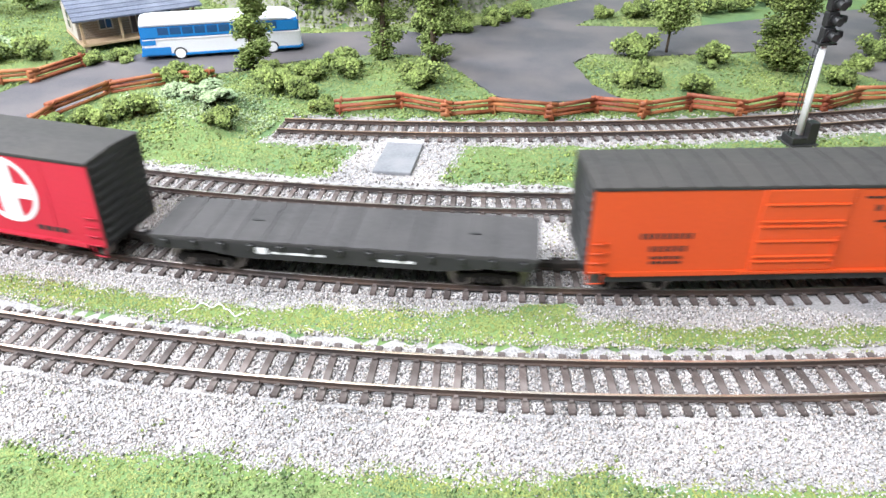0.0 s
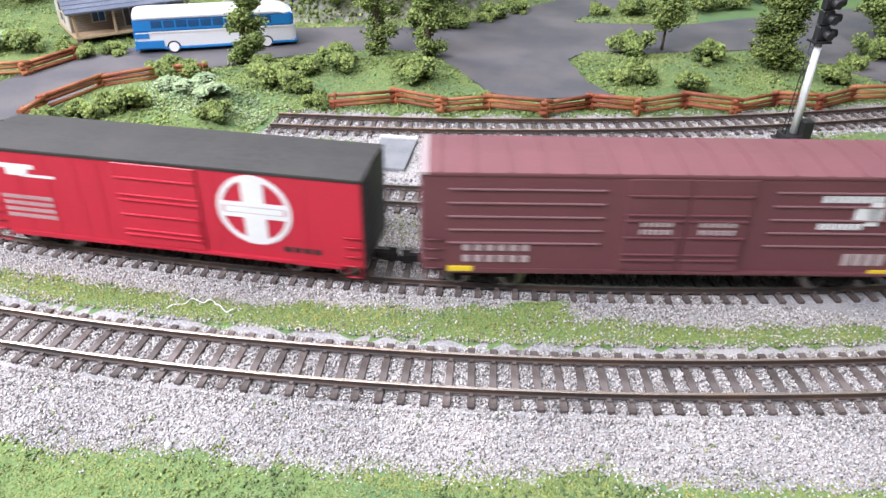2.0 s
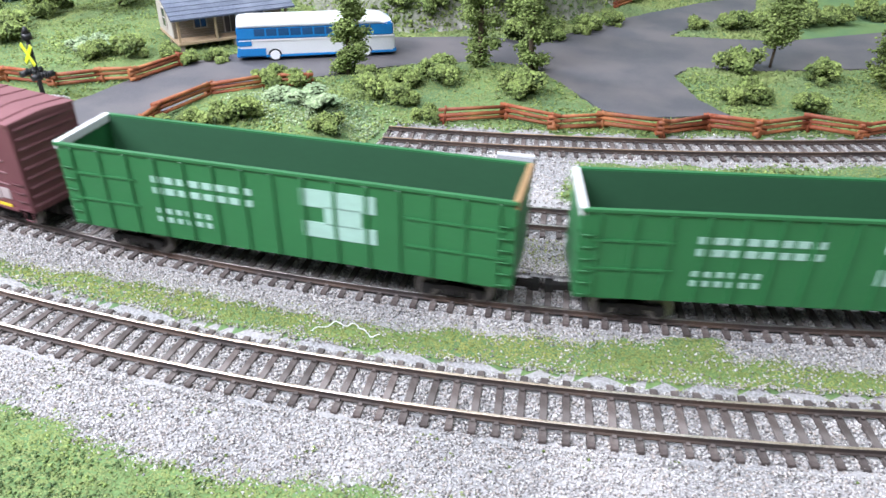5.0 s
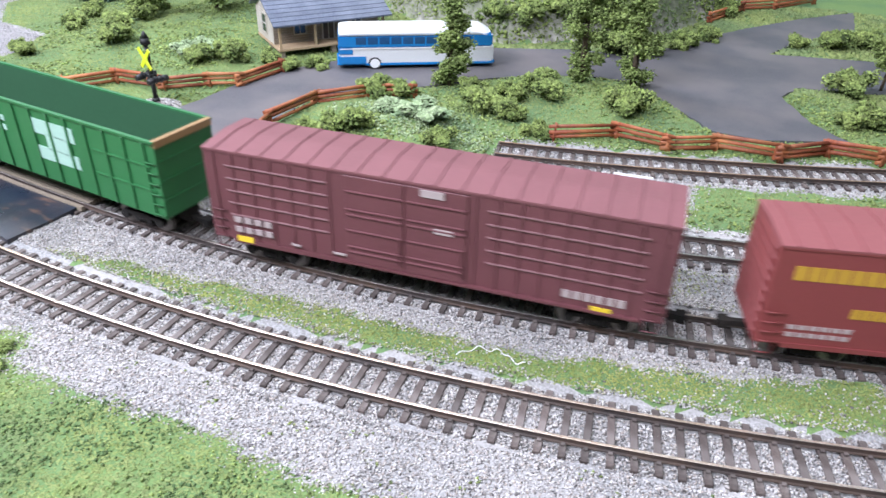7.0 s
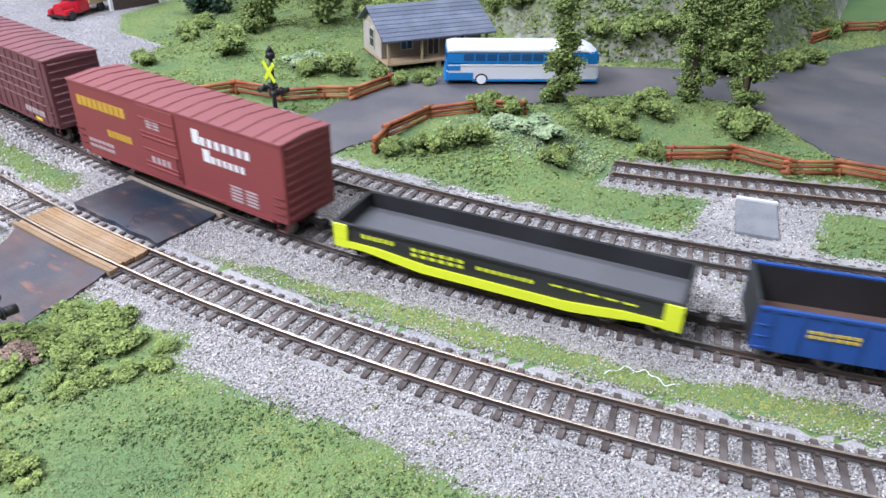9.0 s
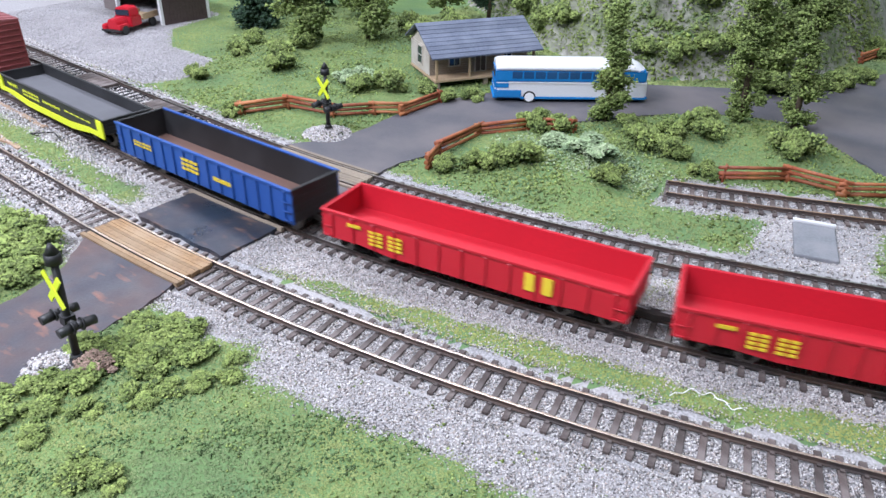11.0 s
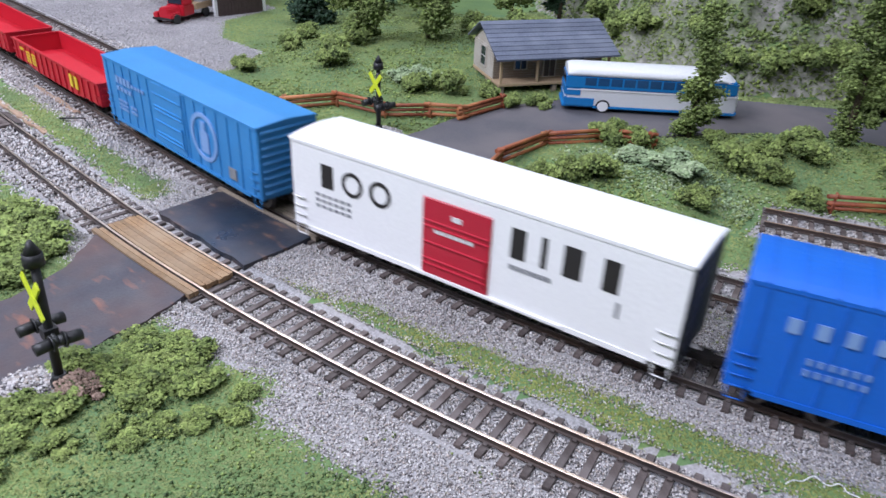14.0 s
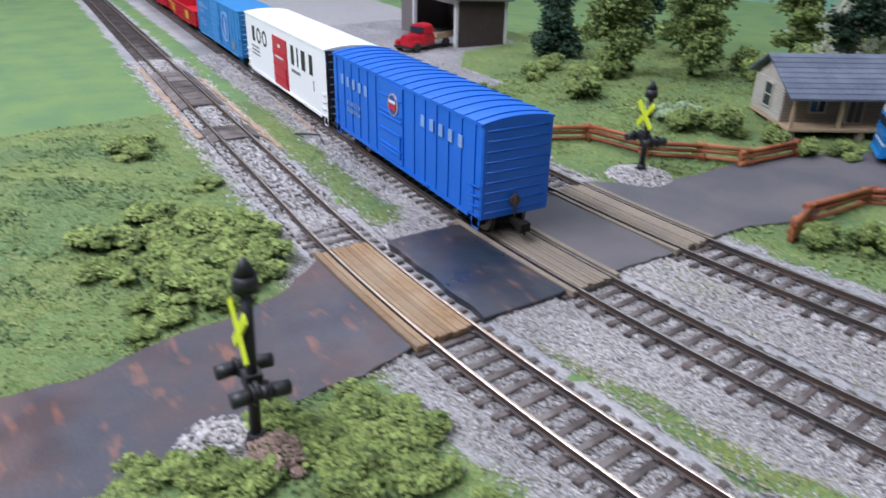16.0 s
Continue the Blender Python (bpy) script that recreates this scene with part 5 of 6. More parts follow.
for nm, y0, z0, y1, z1 in (("roof_front", -4, 26.5, 37, 46), ("roof_back", CD + 4, 31, 37, 46)):
    slope = thing(nm, "", "")
    slope.parent = cabin
    for k in range(9):
        a, b = k / 9, (k + 1.12) / 9
        bm = bmesh.new()
        ya, za, yb, zb = y0 + (y1 - y0) * a, z0 + (z1 - z0) * a, y0 + (y1 - y0) * min(b, 1), z0 + (z1 - z0) * min(b, 1)
        v = [bm.verts.new(p) for p in ((-4, ya, za + 0.7), (CW + 4, ya, za + 0.7), (CW + 4, yb, zb + 0.25), (-4, yb, zb + 0.25), (-4, ya, za - 0.6), (CW + 4, ya, za - 0.6), (CW + 4, yb, zb - 0.6), (-4, yb, zb - 0.6))]
        for f in ((0, 1, 2, 3), (7, 6, 5, 4), (0, 4, 5, 1), (1, 5, 6, 2), (2, 6, 7, 3), (3, 7, 4, 0)):
            bm.faces.new([v[i] for i in f])
        part("shingle_course", bm, SLATE, slope)
for k in range(3):
    bm = bmesh.new()
    box(bm, 62, 78, -3 - 3 * k, 0 - 3 * k, 4.2 - 2 * k, 5.2 - 2 * k)
    part("step", bm, WOOD, cabin, "wooden step")

# ---- bus ----
BUSBLUE = paint("bus_blue", (0.02, 0.20, 0.52), 0.25, 0.9)
BUSWHITE = paint("bus_white", (0.74, 0.75, 0.76), 0.3, 0.93)
BUSGLASS = material("bus_glass", (0.02, 0.075, 0.19), (0.025, 0.09, 0.22), 3, 0.15, 0, 0)
bus = thing("bus", "vintage blue and white motor coach parked on the road", "bus", m=at(-298.5, 542, 1.0, 33))
BL, BW = 119, 28
bm = bmesh.new()
box(bm, 0, BL, 0, BW, 3.5, 19)
soften(bm, 1.6, 2)
part("lower_body", bm, BUSWHITE, bus, "white lower body")
bm = bmesh.new()
box(bm, -0.4, 22, -0.4, BW + 0.4, 3.2, 12)
box(bm, -0.4, 12, -0.4, BW + 0.4, 11, 19.4)
soften(bm, 1.5, 2)
part("rear_panel", bm, BUSBLUE, bus, "blue rear panel")
bm = bmesh.new()
box(bm, 0, BL - 1.2, -0.1, BW + 0.1, 17.2, 27.5)
soften(bm, 1.2, 2)
part("window_band", bm, BUSBLUE, bus, "blue window band")
bm = bmesh.new()
prof = [(0.3, 27), (BW - 0.3, 27), (BW - 0.8, 29.5), (BW - 3.5, 32), (BW - 8, 33.6), (BW / 2, 34), (8, 33.6), (3.5, 32), (0.8, 29.5)]
xs = ((0.6, 0.82, 0.0), (3, 0.94, 0), (8, 1, 0), (BL - 20, 1, 0), (BL - 10, 0.97, -0.8), (BL - 4, 0.85, -3.0), (BL - 1, 0.7, -5.0))
rows = []
for x, k, dz in xs:
    rows.append([bm.verts.new((x, BW / 2 + (y - BW / 2) * (0.6 + 0.4 * k), 26 + (z - 26) * k + dz * (z > 27.2))) for y, z in prof])
for a, b in zip(rows, rows[1:]):
    for i in range(len(prof)):
        j = (i + 1) % len(prof)
        f = bm.faces.new((a[i], b[i], b[j], a[j]))
        f.smooth = True
bm.faces.new(rows[0])
bm.faces.new(rows[-1])
part("roof", bm, BUSWHITE, bus, "white rounded roof")
for sy in (-0.25, BW - 0.35):
    for k in range(10):
        bm = bmesh.new()
        x = 13 + k * 8.9
        box(bm, x, x + 7.8, sy, sy + 0.6, 20.2, 26.2)
        soften(bm, 0.2)
        part("window", bm, BUSGLASS, bus, "dark blue bus window")
bm = bmesh.new()
box(bm, BL - 1.9, BL - 1.0, 3, BW - 3, 20, 27)
soften(bm, 0.3)
part("windscreen", bm, GLASS, bus, "dark windscreen")
bm = bmesh.new()
box(bm, -0.6, 0.4, 5, BW - 5, 21, 26)
part("rear_window", bm, GLASS, bus)
for sy in (-0.5, BW - 0.3):
    bm = bmesh.new()
    box(bm, 1, BL - 1, sy, sy + 0.8, 16.6, 17.3)
    part("trim_strip", bm, WHITE, bus)
for x in (27, 96):
    for sy, d in ((0.2, -1), (BW - 0.2, 1)):
        bm = bmesh.new()
        cyl(bm, (x, sy + d * 0.6, 4.8), (x, sy - d * 3, 4.8), 5.0, n=20)
        wh = part("wheel", bm, BLACK, bus, "bus wheel with a white hub")
        bm = bmesh.new()
        cyl(bm, (x, sy + d * 1.0, 4.8), (x, sy, 4.8), 3.7, 3.9, 18)
        part("hub", bm, WHITE, wh, "white hub")
bm = bmesh.new()
box(bm, 20, BL - 0.5, -0.5, BW + 0.5, 3.0, 5.0)
soften(bm, 0.4)
part("skirt", bm, BUSBLUE, bus, "blue lower skirt")
bm = bmesh.new()
box(bm, -1.5, 2, 1, BW - 1, 3, 5.5)
box(bm, BL - 2, BL + 1.2, 1, BW - 1, 3, 5.5)
soften(bm, 0.5)
part("bumper", bm, BUSBLUE, bus)
bus.scale = (1, 1, 0.93)

# ---- shed and truck ----
SHEDB = material("shed_boards", (0.075, 0.05, 0.045), (0.055, 0.038, 0.034), 2.0, 0.85, 0, 0.3, 12)
SHEDG = material("shed_grey", (0.20, 0.17, 0.16), (0.16, 0.135, 0.13), 2.0, 0.85, 0, 0.3, 12)
shed = thing("shed", "dark brown board shed with white trim and an open bay", "shed", m=at(-834, 583, 0, -9))
bm = bmesh.new()
box(bm, 0, 28, 0, 2, 0, 46)
part("front_wall", bm, SHEDG, shed)
bm = bmesh.new()
box(bm, 0, 125, 56, 58, 0, 42)
box(bm, 0, 2, 2, 56, 0, 44)
part("back_wall", bm, SHEDG, shed)
for k in range(14):
    bm = bmesh.new()
    box(bm, 123, 125, 3 + k * 3.85, 6.6 + k * 3.85, 0, 43 + 0.2 * (k % 3))
    part("board", bm, SHEDB, shed)
for x, y in ((28, 0), (121, 0), (121.5, 55)):
    bm = bmesh.new()
    box(bm, x, x + 3.6, y, y + 3.6, 0, 46)
    part("corner_trim", bm, PALE, shed, "white corner trim")
bm = bmesh.new()
box(bm, 31, 121, 0, 3, 40, 46)
part("lintel", bm, PALE, shed)
bm = bmesh.new()
prism(bm, [(-8, 45.5), (62, 41.5), (62, 43.5), (-8, 47.5)], -6, 131)
part("roof", bm, SHEDG, shed, "grey board roof")

truck = thing("pickup_truck", "red vintage truck with a flat wooden bed", "truck", m=at(-718, 508, 0, 105))
TRED = paint("truck_red", (0.52, 0.015, 0.03), 0.3, 0.85)
bm = bmesh.new()
prism(bm, [(-6, 5), (6, 5), (6, 12), (3.5, 15.5), (-3.5, 15.5), (-6, 12)], 1, 19)
soften(bm, 0.8, 2)
part("hood", bm, TRED, truck)
bm = bmesh.new()
box(bm, 18, 34, -10.5, 10.5, 5, 15)
prism(bm, [(-10, 15), (10, 15), (8.2, 22.5), (5, 24), (-5, 24), (-8.2, 22.5)], 19, 33)
soften(bm, 0.8, 2)
part("cab", bm, TRED, truck)
for y0 in (-11.5, 6):
    bm = bmesh.new()
    prism(bm, [(y0, 5), (y0 + 5.5, 5), (y0 + 5.5, 9.5), (y0 + 3.5, 11), (y0 + 1.5, 11), (y0, 9.5)], -1, 13)
    soften(bm, 0.9, 2)
    part("fender", bm, TRED, truck)
bm = bmesh.new()
box(bm, 18.4, 19.4, -8, 8, 16, 21.5)
part("windscreen", bm, GLASS, truck)
bm = bmesh.new()
box(bm, -2.2, 0, -11, 11, 4, 6)
part("bumper", bm, BLACK, truck)
bm = bmesh.new()
box(bm, 35, 60, -12, 12, 9, 11)
for y in (-11.4, 11.0):
    box(bm, 35, 60, y, y + 0.5, 11, 15)
part("truck_bed", bm, WOOD, truck, "pale wooden bed")
for x in (6, 50):
    for y in (-10.5, 10.5):
        bm = bmesh.new()
        cyl(bm, (x, y - 1.5, 4.6), (x, y + 1.5, 4.6), 4.6, n=16)
        part("wheel", bm, BLACK, truck)

# ---- small things by the tracks ----
pad = thing("concrete_pad", "small grey slab with a raised edge between the tracks", "slab", m=at(-51, 439, 0.2, 10))
bm = bmesh.new()
box(bm, -10.5, 10.5, -20, 20, -1, 1.8)
soften(bm, 0.4)
part("slab", bm, GREY, pad)
bm = bmesh.new()
box(bm, -10.8, 10.8, 18, 20.4, 1.6, 3.4)
soften(bm, 0.3)
part("edge_strip", bm, PALE, pad, "pale edge strip")

bm = bmesh.new()
pts = [(-79, 276.5), (-76, 281), (-73, 284.5), (-68, 285), (-65, 286.5), (-61, 284), (-57, 282.5), (-53, 284)]
path = []
for i in range(len(pts) - 1):
    for k in range(4):
        f = k / 4
        path.append((pts[i][0] * (1 - f) + pts[i + 1][0] * f, pts[i][1] * (1 - f) + pts[i + 1][1] * f, 1.4 + 0.8 * math.sin(i * 4 + k)))
for a, b in zip(path, path[1:]):
    cyl(bm, a, b, 0.22, 0.22, 5)
tagged(part("thread", bm, WHITE), "loose white thread lying on the grass strip", "thread")

bm = bmesh.new()
bmesh.ops.create_icosphere(bm, subdivisions=1, radius=1.6)
for v in bm.verts:
    v.co = Vector((v.co.x * 0.7 - 36, v.co.y * 0.8 + 218, v.co.z + 1.2))
tagged(part("pebble", bm, WHITE), "small white pebble at the grass edge", "pebble")

stick = bmesh.new()
cyl(stick, (-527, 301, 1.5), (-510, 308, 4), 0.7, 0.5, 6)
cyl(stick, (-510, 308, 4), (-497, 304, 2), 0.5, 0.4, 6)
tagged(part("twig", stick, BLACKTIE), "dark bent twig between the tracks", "twig")


# ---- plants ----
def clump_points(rng, n, rx, ry, rz, lobes):
    """Points over the skins of overlapping lobes that make a bush."""
    c = np.stack([rng.uniform(-0.7, 0.7, lobes) * rx, rng.uniform(-0.7, 0.7, lobes) * ry, rng.uniform(0.2, 0.85, lobes) * rz], -1)
    r = rng.uniform(0.18, 0.46, lobes)
    k = rng.integers(0, lobes, n)
    d = rng.normal(size=(n, 3))
    d /= np.linalg.norm(d, axis=1)[:, None]
    rad = r[k] * (0.70 + 0.42 * rng.random(n) ** 1.5)
    p = c[k] + d * rad[:, None] * np.array([rx, ry, rz * 0.8])
    p[:, 2] = np.maximum(p[:, 2], 0.2)
    return p, c, r


def bush_meshes(seed, rx, ry, rz, n, size, leaf):
    rng = np.random.default_rng(seed)
    p, c, r = clump_points(rng, n, rx, ry, rz, 15)
    v, f = scatter(p, size, rng, "blade", 0.85, 0.6)
    crown = bulk("foliage", v, f, leaf)
    # Dark lobes under the leaves stand in for the shade inside the bush.
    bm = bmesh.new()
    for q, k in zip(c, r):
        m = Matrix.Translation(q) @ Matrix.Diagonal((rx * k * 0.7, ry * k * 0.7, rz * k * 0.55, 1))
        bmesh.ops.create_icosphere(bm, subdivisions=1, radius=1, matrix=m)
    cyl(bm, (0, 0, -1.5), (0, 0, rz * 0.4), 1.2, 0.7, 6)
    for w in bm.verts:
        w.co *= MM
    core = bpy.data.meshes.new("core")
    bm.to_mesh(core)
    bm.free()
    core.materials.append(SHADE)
    return crown, core


BUSHES = [bush_meshes(s, 15, 14, 17, 2300, 1.15, LEAF) for s in range(5)]
WEEDS = [bush_meshes(20 + s, 15, 13, 13, 1800, 1.0, DRY) for s in range(1)]
PALEBUSH = [bush_meshes(40 + s, 15, 13, 14, 2400, 1.0, PALELEAF) for s in range(2)]


def ground_z(x, y):
    return float(height(np.array(float(x)), np.array(float(y))))


def bush(x, y, scale, k, label, meshes=None, squash=1.0, z=None):
    crown, core = (meshes or BUSHES)[k % len(meshes or BUSHES)]
    root = thing("bush", label, "bush", "bushes of the landscape", m=at(x, y, ground_z(x, y) - 0.5 if z is None else z, k * 77))
    root.scale = (scale, scale, scale * squash)
    share("foliage", crown, root)
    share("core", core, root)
    return root


BUSH_SPOTS = [
    (-248, 506, 0.85), (-228, 512, 0.7), (-172, 516, 1.0), (-150, 508, 0.8), (-83, 560, 1.0), (-124, 491, 0.6), (-160, 545, 0.8), (-140, 560, 0.85), (-190, 545, 0.7),
    (52, 676, 1.0), (62, 608, 0.95), (112, 680, 0.95), (99, 607, 0.8), (198, 655, 0.8), (-168, 444, 0.62), (-236, 430, 0.75), (-248, 424, 0.7), (-225, 440, 0.8),
    (-121, 690, 1.1), (-100, 702, 0.9), (-75, 740, 0.9), (-60, 775, 0.8), (41, 800, 1.0), (70, 820, 1.0), (105, 845, 1.1), (-443, 408, 0.6), (-504, 522, 1.0), (-486, 500, 0.9),
    (-530, 455, 0.6), (-545, 458, 0.5), (-557, 525, 0.7), (-383, 520, 0.95), (-400, 500, 0.8), (-331, 525, 0.65), (-354, 530, 0.6), (-316, 540, 0.62), (-148, 572, 0.9), (-262, 408, 0.6),
    (-430, 640, 1.1), (-410, 670, 1.1), (-455, 660, 1.0), (-540, 600, 0.9), (-575, 560, 0.8), (215, 700, 0.7), (235, 735, 1.0), (260, 720, 0.9), (-200, 690, 0.9), (-180, 705, 1.0),
    (-160, 722, 1.0), (-140, 740, 1.1), (-225, 682, 0.8), (-260, 690, 0.9), (-165, 760, 1.2), (-195, 735, 1.1), (-120, 790, 1.2), (-110, 830, 1.2), (-100, 880, 1.3),
    (-310, 705, 1.0), (-345, 720, 1.0), (-370, 745, 1.1), (130, 870, 1.0), (160, 900, 1.1), (15, 790, 0.7), (-60, 880, 1.0), (-510, 560, 0.8),
]
for i, (x, y, k) in enumerate(BUSH_SPOTS):
    bush(x, y, k, i, "yellow-green foam bush on the grass" if y < 660 else "green foam bush at the foot of the slope")
# low hedges beside the front road
FRONT = [(-285, 176, 0.62), (-270, 186, 0.7), (-258, 190, 0.7), (-280, 196, 0.6), (-262, 203, 0.62), (-247, 196, 0.6), (-272, 206, 0.5), (-255, 178, 0.55), (-288, 140, 0.5), (-278, 150, 0.55), (-268, 160, 0.6), (-300, 139, 0.15),
         (-373, 204, 0.85), (-384, 214, 0.8), (-362, 184, 0.75), (-394, 200, 0.95), (-377, 182, 0.85), (-402, 216, 0.85), (-410, 186, 1.0), (-390, 172, 0.7), (-368, 168, 0.6), (-428, 206, 0.9), (-422, 164, 0.8), (-550, 212, 0.8), (-535, 208, 0.6), (-352, 160, 0.4),
         (-416, 214, 0.9), (-440, 190, 0.8), (-398, 160, 0.6), (-470, 226, 0.5), (-364, 196, 0.7), (-386, 190, 0.9), (-355, 172, 0.5),
         (-224, 130, 0.5), (-213, 134, 0.4),
         (-266, 143, 0.5), (-273, 130, 0.48), (-269, 117, 0.5), (-261, 107, 0.5), (-252, 152, 0.4), (-239, 165, 0.36), (-231, 184, 0.42), (-225, 195, 0.38), (-238, 176, 0.42), (-247, 168, 0.4), (-232, 203, 0.35), (-253, 132, 0.4), (-256, 98, 0.45)]
for i, (x, y, k) in enumerate(FRONT):
    bush(x, y, k, i + 1, "low bright green hedge clump beside the front road", squash=0.6)
bush(-271, 171, 0.6, 0, "dry reddish brown weed beside the crossing signal", WEEDS, 0.8)
bush(-408, 525, 0.9, 0, "pale grey-green shrub near the cabin", PALEBUSH, 0.9)
bush(-420, 508, 0.8, 1, "pale grey-green shrub near the cabin", PALEBUSH, 0.8)
bush(-186, 462, 1.2, 1, "low pale green shrub on the mound", PALEBUSH, 0.5)
bush(-205, 468, 1.1, 0, "low pale green shrub on the mound", PALEBUSH, 0.5)


def tree(x, y, tall, spread, low, leaf, label, seed, n=2600, size=1.7, tip=0.35, z=None):
    """Tapered trunk with limbs; leaves in clusters along the limbs. tip: how narrow the crown's top is."""
    rng = np.random.default_rng(seed)
    root = thing("tree", label, "tree", "trees of the landscape", m=at(x, y, (ground_z(x, y) if z is None else z) - 1))
    bm = bmesh.new()
    lean = rng.uniform(-0.04, 0.04, 2) * tall
    cyl(bm, (0, 0, -2), (lean[0] * 0.5, lean[1] * 0.5, tall * 0.5), 2.0 * tall / 100, 1.3 * tall / 100, 8)
    cyl(bm, (lean[0] * 0.5, lean[1] * 0.5, tall * 0.5), (lean[0], lean[1], tall * 0.95), 1.3 * tall / 100, 0.4, 8)
    ends = []
    for k in range(24):
        f = low + (0.97 - low) * (k + rng.random()) / 24
        g = (f - low) / (1 - low)
        reach = spread * (1 - (1 - tip) * g) * rng.uniform(0.45, 1.0) * min(1.0, 0.6 + g * 2)
        a = rng.uniform(0, 2 * np.pi)
        o = (lean[0] * f, lean[1] * f, tall * f)
        e = (o[0] + reach * math.cos(a), o[1] + reach * math.sin(a), o[2] + rng.uniform(-0.1, 0.25) * reach)
        cyl(bm, o, e, 0.5, 0.2, 5)
        ends.append((o, e, reach))
    part("trunk", bm, BARK, root, "brown trunk with limbs")
    n = int(n * 1.7)
    k = rng.integers(0, len(ends), n)
    o, e = np.array([q[0] for q in ends])[k], np.array([q[1] for q in ends])[k]
    f = rng.uniform(0.35, 1.1, (n, 1))
    p = o + (e - o) * f + rng.normal(size=(n, 3)) * np.array([0.16, 0.16, 0.12]) * spread
    v, fa = scatter(p, size * 1.15, rng, "tetra", 0.6, 0.5)
    share("crown", bulk("crown", v, fa, leaf), root, "uneven green crown")
    return root


tree(-211, 552, 88, 17, 0.02, LEAF2, "slender ragged green tree beside the bus", 1, 3800, 1.1, 0.2)
tree(-126, 602, 126, 18, 0.02, LEAF2, "tall ragged green tree at the roadside", 2, 4200, 1.2)
tree(-90, 613, 122, 18, 0.04, LEAF2, "tall ragged green tree at the roadside", 3, 3800, 1.2)
tree(76, 697, 62, 17, 0.35, LEAF2, "small tree with a bare trunk on the island", 4, 2600, 1.2)
tree(158, 676, 62, 21, 0.04, LEAF, "broad green tree on the island", 5, 3600, 1.25, 0.5)
tree(-628, 618, 75, 28, 0.02, LEAF3, "dark blue-green spruce beside the shed", 6, 4200, 1.7, 0.2)
tree(-520, 574, 92, 27, 0.14, LEAF2, "green tree with a full crown on the lawn", 7, 3600, 1.8, 0.55)
tree(-478, 616, 98, 28, 0.14, LEAF2, "green tree with a full crown on the lawn", 8, 3600, 1.8, 0.55)
tree(-462, 730, 110, 26, 0.15, LEAF2, "green tree at the foot of the hill", 9, 3200, 1.9, 0.5)
tree(-430, 770, 125, 26, 0.15, LEAF3, "dark green tree at the foot of the hill", 10, 3200, 1.9, 0.4)
tree(-560, 720, 110, 30, 0.1, LEAF2, "green tree behind the lawn", 11, 3200, 2.0, 0.5)
tree(-640, 740, 110, 30, 0.1, LEAF3, "dark green tree behind the lawn", 12, 3200, 2.0, 0.4)
tree(-250, 735, 120, 20, 0.1, LEAF2, "slender tree on the rocky slope", 13, 2400, 1.9, 0.4)
tree(-160, 800, 110, 24, 0.1, LEAF2, "green tree on the rocky slope", 14, 2600, 2.0, 0.4)
tree(-120, 720, 95, 22, 0.1, LEAF2, "green tree at the foot of the slope", 15, 2600, 1.9, 0.4)
tree(-105, 900, 110, 26, 0.1, LEAF2, "green tree on the far slope", 16, 2400, 2.2, 0.4)
tree(250, 800, 70, 24, 0.15, LEAF2, "broad green tree by the far lot", 17, 2200, 2.0, 0.6)


# ---- loose ballast and turf ----
def sprinkle(n, x0, x1, y0, y1, seed, keep):
    rng = np.random.default_rng(seed)
    x, y = rng.uniform(x0, x1, n), rng.uniform(y0, y1, n)
    ok = keep(x, y)
    return x[ok], y[ok], rng


SHAKE = np.random.default_rng(99)


def fuzzy_stony(x, y):
    """Ballast with a strewn border."""
    return stony(x + SHAKE.normal(size=len(x)) * 3.0, y + SHAKE.normal(size=len(x)) * 3.0)


def is_stone(x, y):
    n, m, b, s = NEAR.off(x, y), MID.off(x, y), BACK.off(x, y), SPUR.off(x, y)
    on_rail = np.zeros(len(x), dtype=bool)
    for o in (n, m, b):
        on_rail |= np.abs(np.abs(o) - 8.6) < 1.3
    on_rail |= (np.abs(np.abs(s) - 8.6) < 1.3) & (x > -140)
    deck_zone = (x > -372) & (x < -291) & ((np.abs(n) < 16) | (np.abs(m) < 14) | (np.abs(b) < 14))
    return fuzzy_stony(x, y) & ~on_rail & ~on_road(x, y) & ~deck_zone


def stones(name, n, x0, x1, y0, y1, seed, size, keep=is_stone, mat=STONE):
    x, y, rng = sprinkle(n, x0, x1, y0, y1, seed, keep)
    bed = np.zeros(len(x))
    for tr in (NEAR, MID, BACK, SPUR):
        o = np.abs(tr.off(x, y))
        bed = np.where((o < 14.5) & ((tr is not SPUR) | (x > -140)), np.where((tr is NEAR) & (x < -395), -0.15, -1.05), bed)
    p = np.stack([x, y, np.where(bed < 0, bed, height(x, y)) + rng.uniform(-0.1, 0.35, len(x))], -1)
    v, f = scatter(p, size * 1.15, rng, "tetra", 0.85)
    tagged(share(name, bulk(name, v, f, mat)), "loose pale grey ballast stones along the tracks", "ballast", kind="stuff")


stones("ballast_stones", 300000, -420, 240, 190, 360, 1, 0.44)
stones("ballast_stones", 160000, -420, 330, 330, 640, 2, 0.56, lambda x, y: is_stone(x, y) & (MID.off(x, y) < 0))
stones("ballast_stones", 70000, -800, -400, 210, 480, 3, 0.8)
stones("lot_stones", 45000, -900, -520, 410, 660, 4, 0.7, lambda x, y: inside(LOT, x, y) & (BACK.off(x, y) < -16), LOTPEBBLE)


def is_turf(x, y):
    n, m, b = np.abs(NEAR.off(x, y)), np.abs(MID.off(x, y)), np.abs(BACK.off(x, y))
    clear = (n > 15.5) & (m > 15.5) & (b > 15.5)
    return clear & ~fuzzy_stony(x, y) & ~on_road(x, y) & ~inside(LOT, x + SHAKE.normal(size=len(x)) * 5, y)


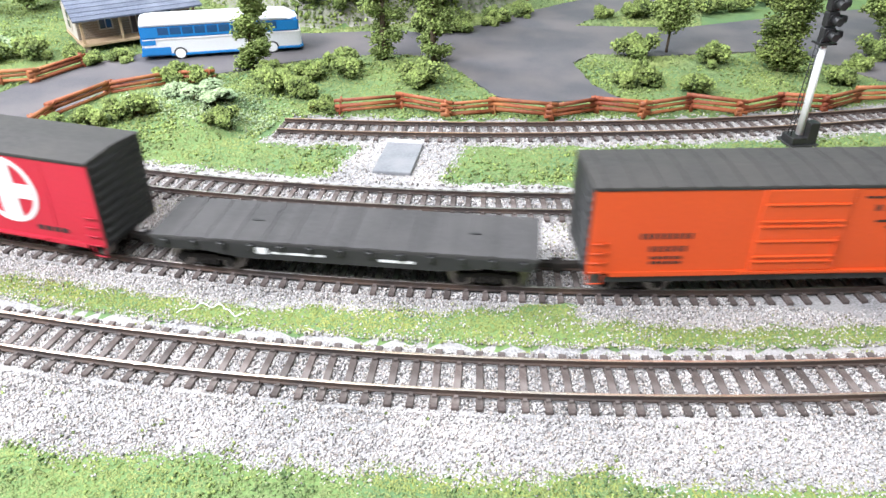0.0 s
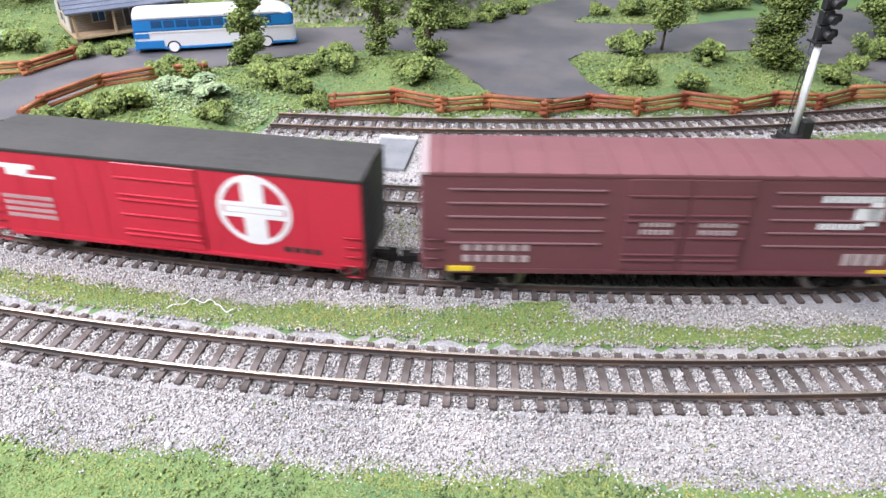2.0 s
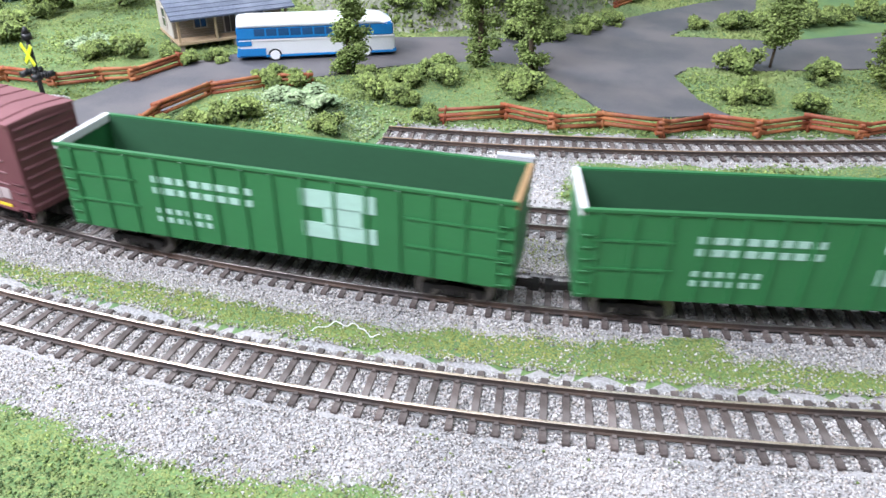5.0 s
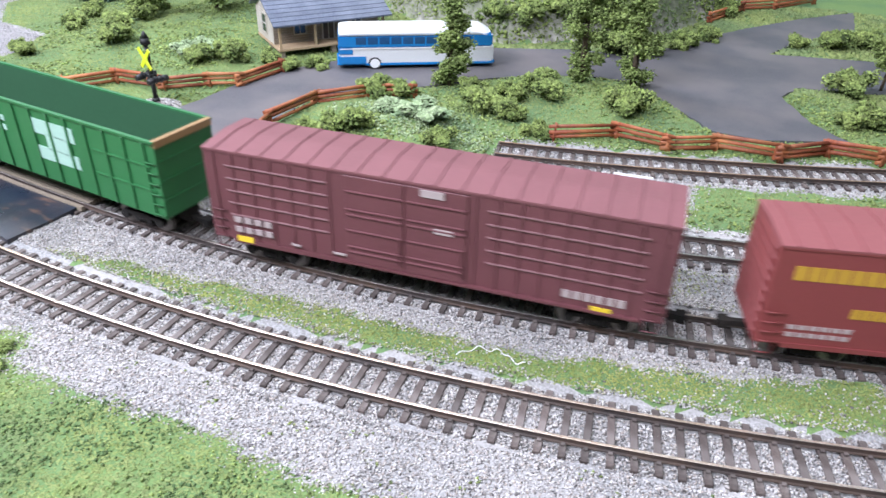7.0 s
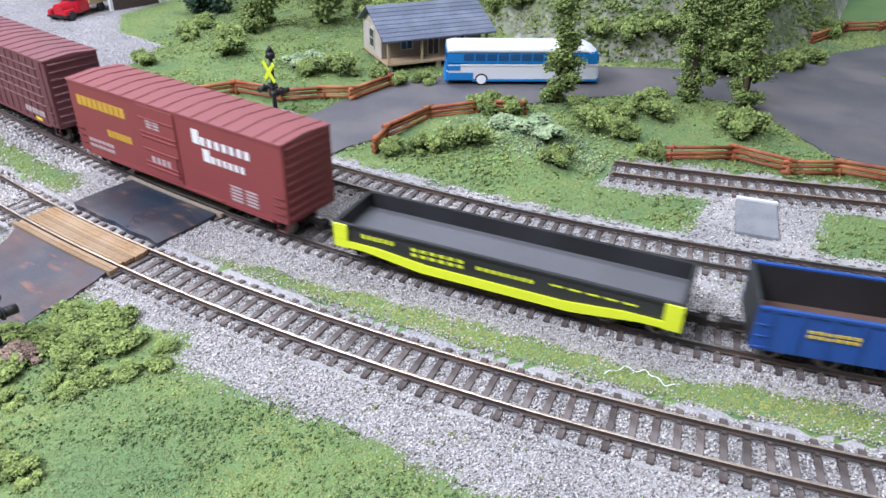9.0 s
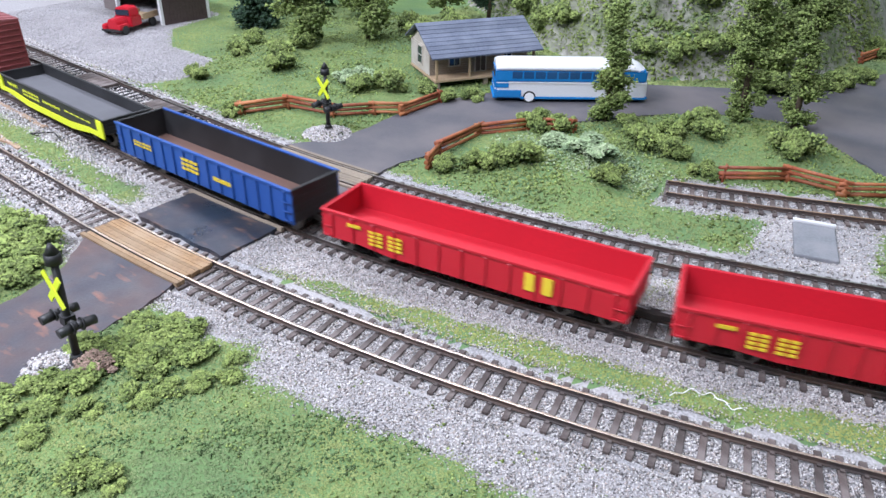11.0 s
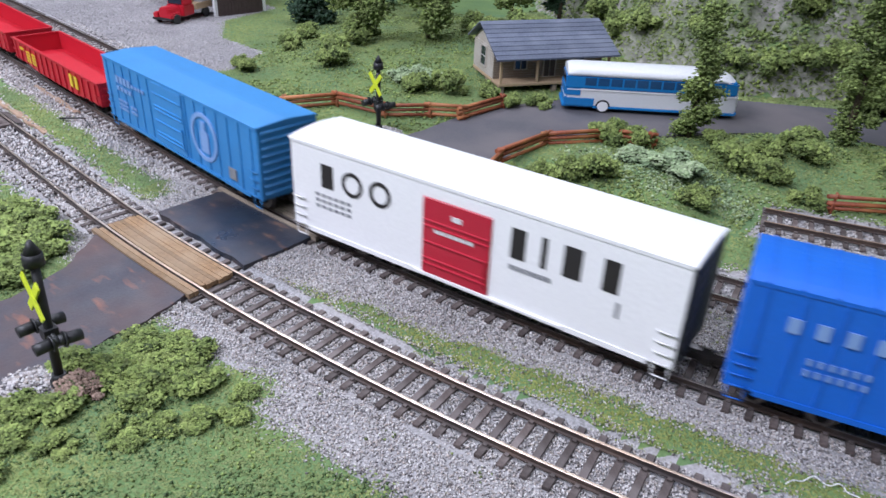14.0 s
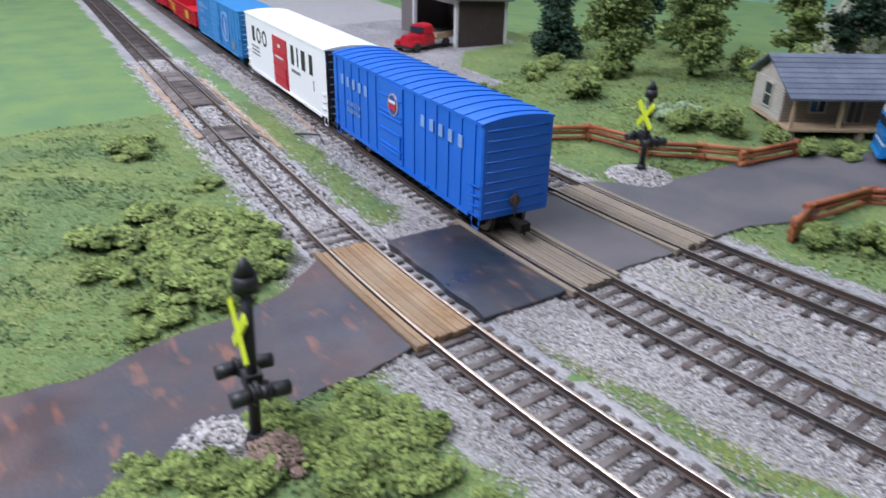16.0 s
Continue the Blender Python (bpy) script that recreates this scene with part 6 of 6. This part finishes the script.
def turf(name, n, x0, x1, y0, y1, seed, size, keep=is_turf, mat=TUFT):
    x, y, rng = sprinkle(n, x0, x1, y0, y1, seed, keep)
    p = np.stack([x, y, height(x, y) + rng.uniform(0.15, 0.7, len(x)) * size], -1)
    v, f = scatter(p, size, rng, "blade", 0.7)
    tagged(share(name, bulk(name, v, f, mat)), "short green turf fibres", "grass", kind="stuff")


turf("turf_tufts", 240000, -400, 260, 225, 380, 1, 0.42, lambda x, y: is_turf(x, y) & (np.abs(NEAR.off(x, y)) < 50), OLIVE)
turf("turf_tufts", 260000, -420, 150, 70, 250, 2, 0.42, lambda x, y: is_turf(x, y) & (NEAR.off(x, y) > 20))
turf("turf_tufts", 230000, -760, 330, 380, 760, 3, 0.66, lambda x, y: is_turf(x, y) & (BACK.off(x, y) < 10))
turf("turf_tufts", 70000, -620, -380, 60, 330, 4, 0.6)
turf("turf_tufts", 40000, -500, 100, 660, 960, 5, 1.6)


def strewn(x, y):
    """Bare, stony places in the grass strip between the tracks."""
    n = NEAR.off(x, y)
    return (n < -17) & (n > -40) & (wave(x, y, 17, 12) + 0.5 * wave(x, y, 6, 3) + 0.5 * SHAKE.normal(size=len(x)) > 0.42) & ~on_road(x, y)


stones("ballast_stones", 60000, -290, 240, 225, 380, 5, 0.46, strewn)


def cover(name, n, x0, x1, y0, y1, seed, size, mat, keep, label):
    """Low foliage that lies over the turf in patches."""
    x, y, rng = sprinkle(n, x0, x1, y0, y1, seed, keep)
    p = np.stack([x, y, height(x, y) + rng.uniform(0.1, 1.0, len(x)) * size], -1)
    v, f = scatter(p, size * 1.15, rng, "tetra", 0.7)
    tagged(share(name, bulk(name, v, f, mat)), label, "ground cover", kind="stuff")


def patchy(x, y, seed, level):
    return is_turf(x, y) & (wave(x, y, 34, seed) + 0.35 * wave(x, y, 9, seed + 1) + 0.15 * SHAKE.normal(size=len(x)) > level) & (BACK.off(x, y) < -24)


cover("ground_cover", 60000, -620, 330, 380, 760, 11, 1.0, LEAF2, lambda x, y: patchy(x, y, 3, 0.2), "low dark green ground cover in patches")
cover("ground_cover", 45000, -620, 330, 380, 760, 12, 0.9, LEAF, lambda x, y: patchy(x, y, 7, 0.3), "low yellow-green ground cover in patches")
cover("ground_cover", 12000, -290, -100, 420, 520, 13, 0.9, PALELEAF, lambda x, y: is_turf(x, y) & (bell(x, y, -190, 466, 55, 26, 1) + 0.2 * SHAKE.normal(size=len(x)) > 0.55), "pale flowering ground cover on the mound")
cover("ground_cover", 26000, -420, 150, 70, 250, 15, 0.6, LEAF2, lambda x, y: is_turf(x, y) & (NEAR.off(x, y) > 46) & (wave(x, y, 30, 5) + 0.4 * wave(x, y, 9, 6) + 0.25 * SHAKE.normal(size=len(x)) > 0.3), "low dark green ground cover in front of the tracks")
cover("ground_cover", 22000, -480, -60, 670, 900, 14, 1.8, LEAF, lambda x, y: inside(HILL, x, y) & (wave(x, y, 40, 2) + 0.3 * SHAKE.normal(size=len(x)) > 0.05), "green foliage growing on the rocky slope")


def mossy(x, y):
    """Darker, thicker growth in the turf before the tracks."""
    return is_turf(x, y) & (NEAR.off(x, y) > 40) & (wave(x, y, 21, 31) + 0.5 * wave(x, y, 7, 8) + 0.3 * SHAKE.normal(size=len(x)) > 0.25)


cover("ground_cover", 60000, -420, 150, 60, 250, 17, 0.62, MOSS, mossy, "dark moss patches in the turf before the tracks")
cover("ground_cover", 14000, -620, -400, 60, 260, 18, 0.85, MOSS, mossy, "dark moss patches in the turf beyond the front road")


def weedy(x, y):
    n = NEAR.off(x, y)
    return (n > 17) & (n < 50) & stony(x, y) & (wave(x, y, 9, 21) + 0.2 * SHAKE.normal(size=len(x)) > 0.78)


cover("ground_cover", 16000, -240, 140, 180, 290, 16, 0.6, LEAF, weedy, "tiny green weeds growing in the ballast")


def sparse(x, y):
    return (MID.off(x, y) < -17) & (BACK.off(x, y) > 17) & (wave(x, y, 24, 5) + 0.5 * SHAKE.normal(size=len(x)) > 0.45) & ~on_road(x, y)


turf("turf_tufts", 60000, -290, 260, 300, 460, 6, 0.5, sparse, OLIVE)


def pile(x, y, r, n, seed):
    """Stones heaped round a signal's foot."""
    rng = np.random.default_rng(seed)
    a, d = rng.uniform(0, 2 * np.pi, n), r * np.sqrt(rng.random(n))
    p = np.stack([x + d * np.cos(a), y + d * np.sin(a), 0.6 + 2.2 * (1 - d / r) + rng.uniform(0, 0.4, n)], -1)
    v, f = scatter(p, 0.75, rng, "octa", 0.9)
    tagged(share("stone_pile", bulk("stone_pile", v, f, STONE)), "grey stones heaped round a signal foot", "stones", kind="stuff")


pile(-287, 161, 12, 900, 1)
pile(-362, 416, 17, 1100, 2)


# ---- what moves ----
def motions():
    for root, u in CARS:
        rows = []
        for k in range(33):
            t = k * 0.5
            x, y, a = MID.at(u - run(t), -1.4)
            rows.append((t, at(x, y, 0, math.degrees(a))))
        walk(root, rows)


motions()
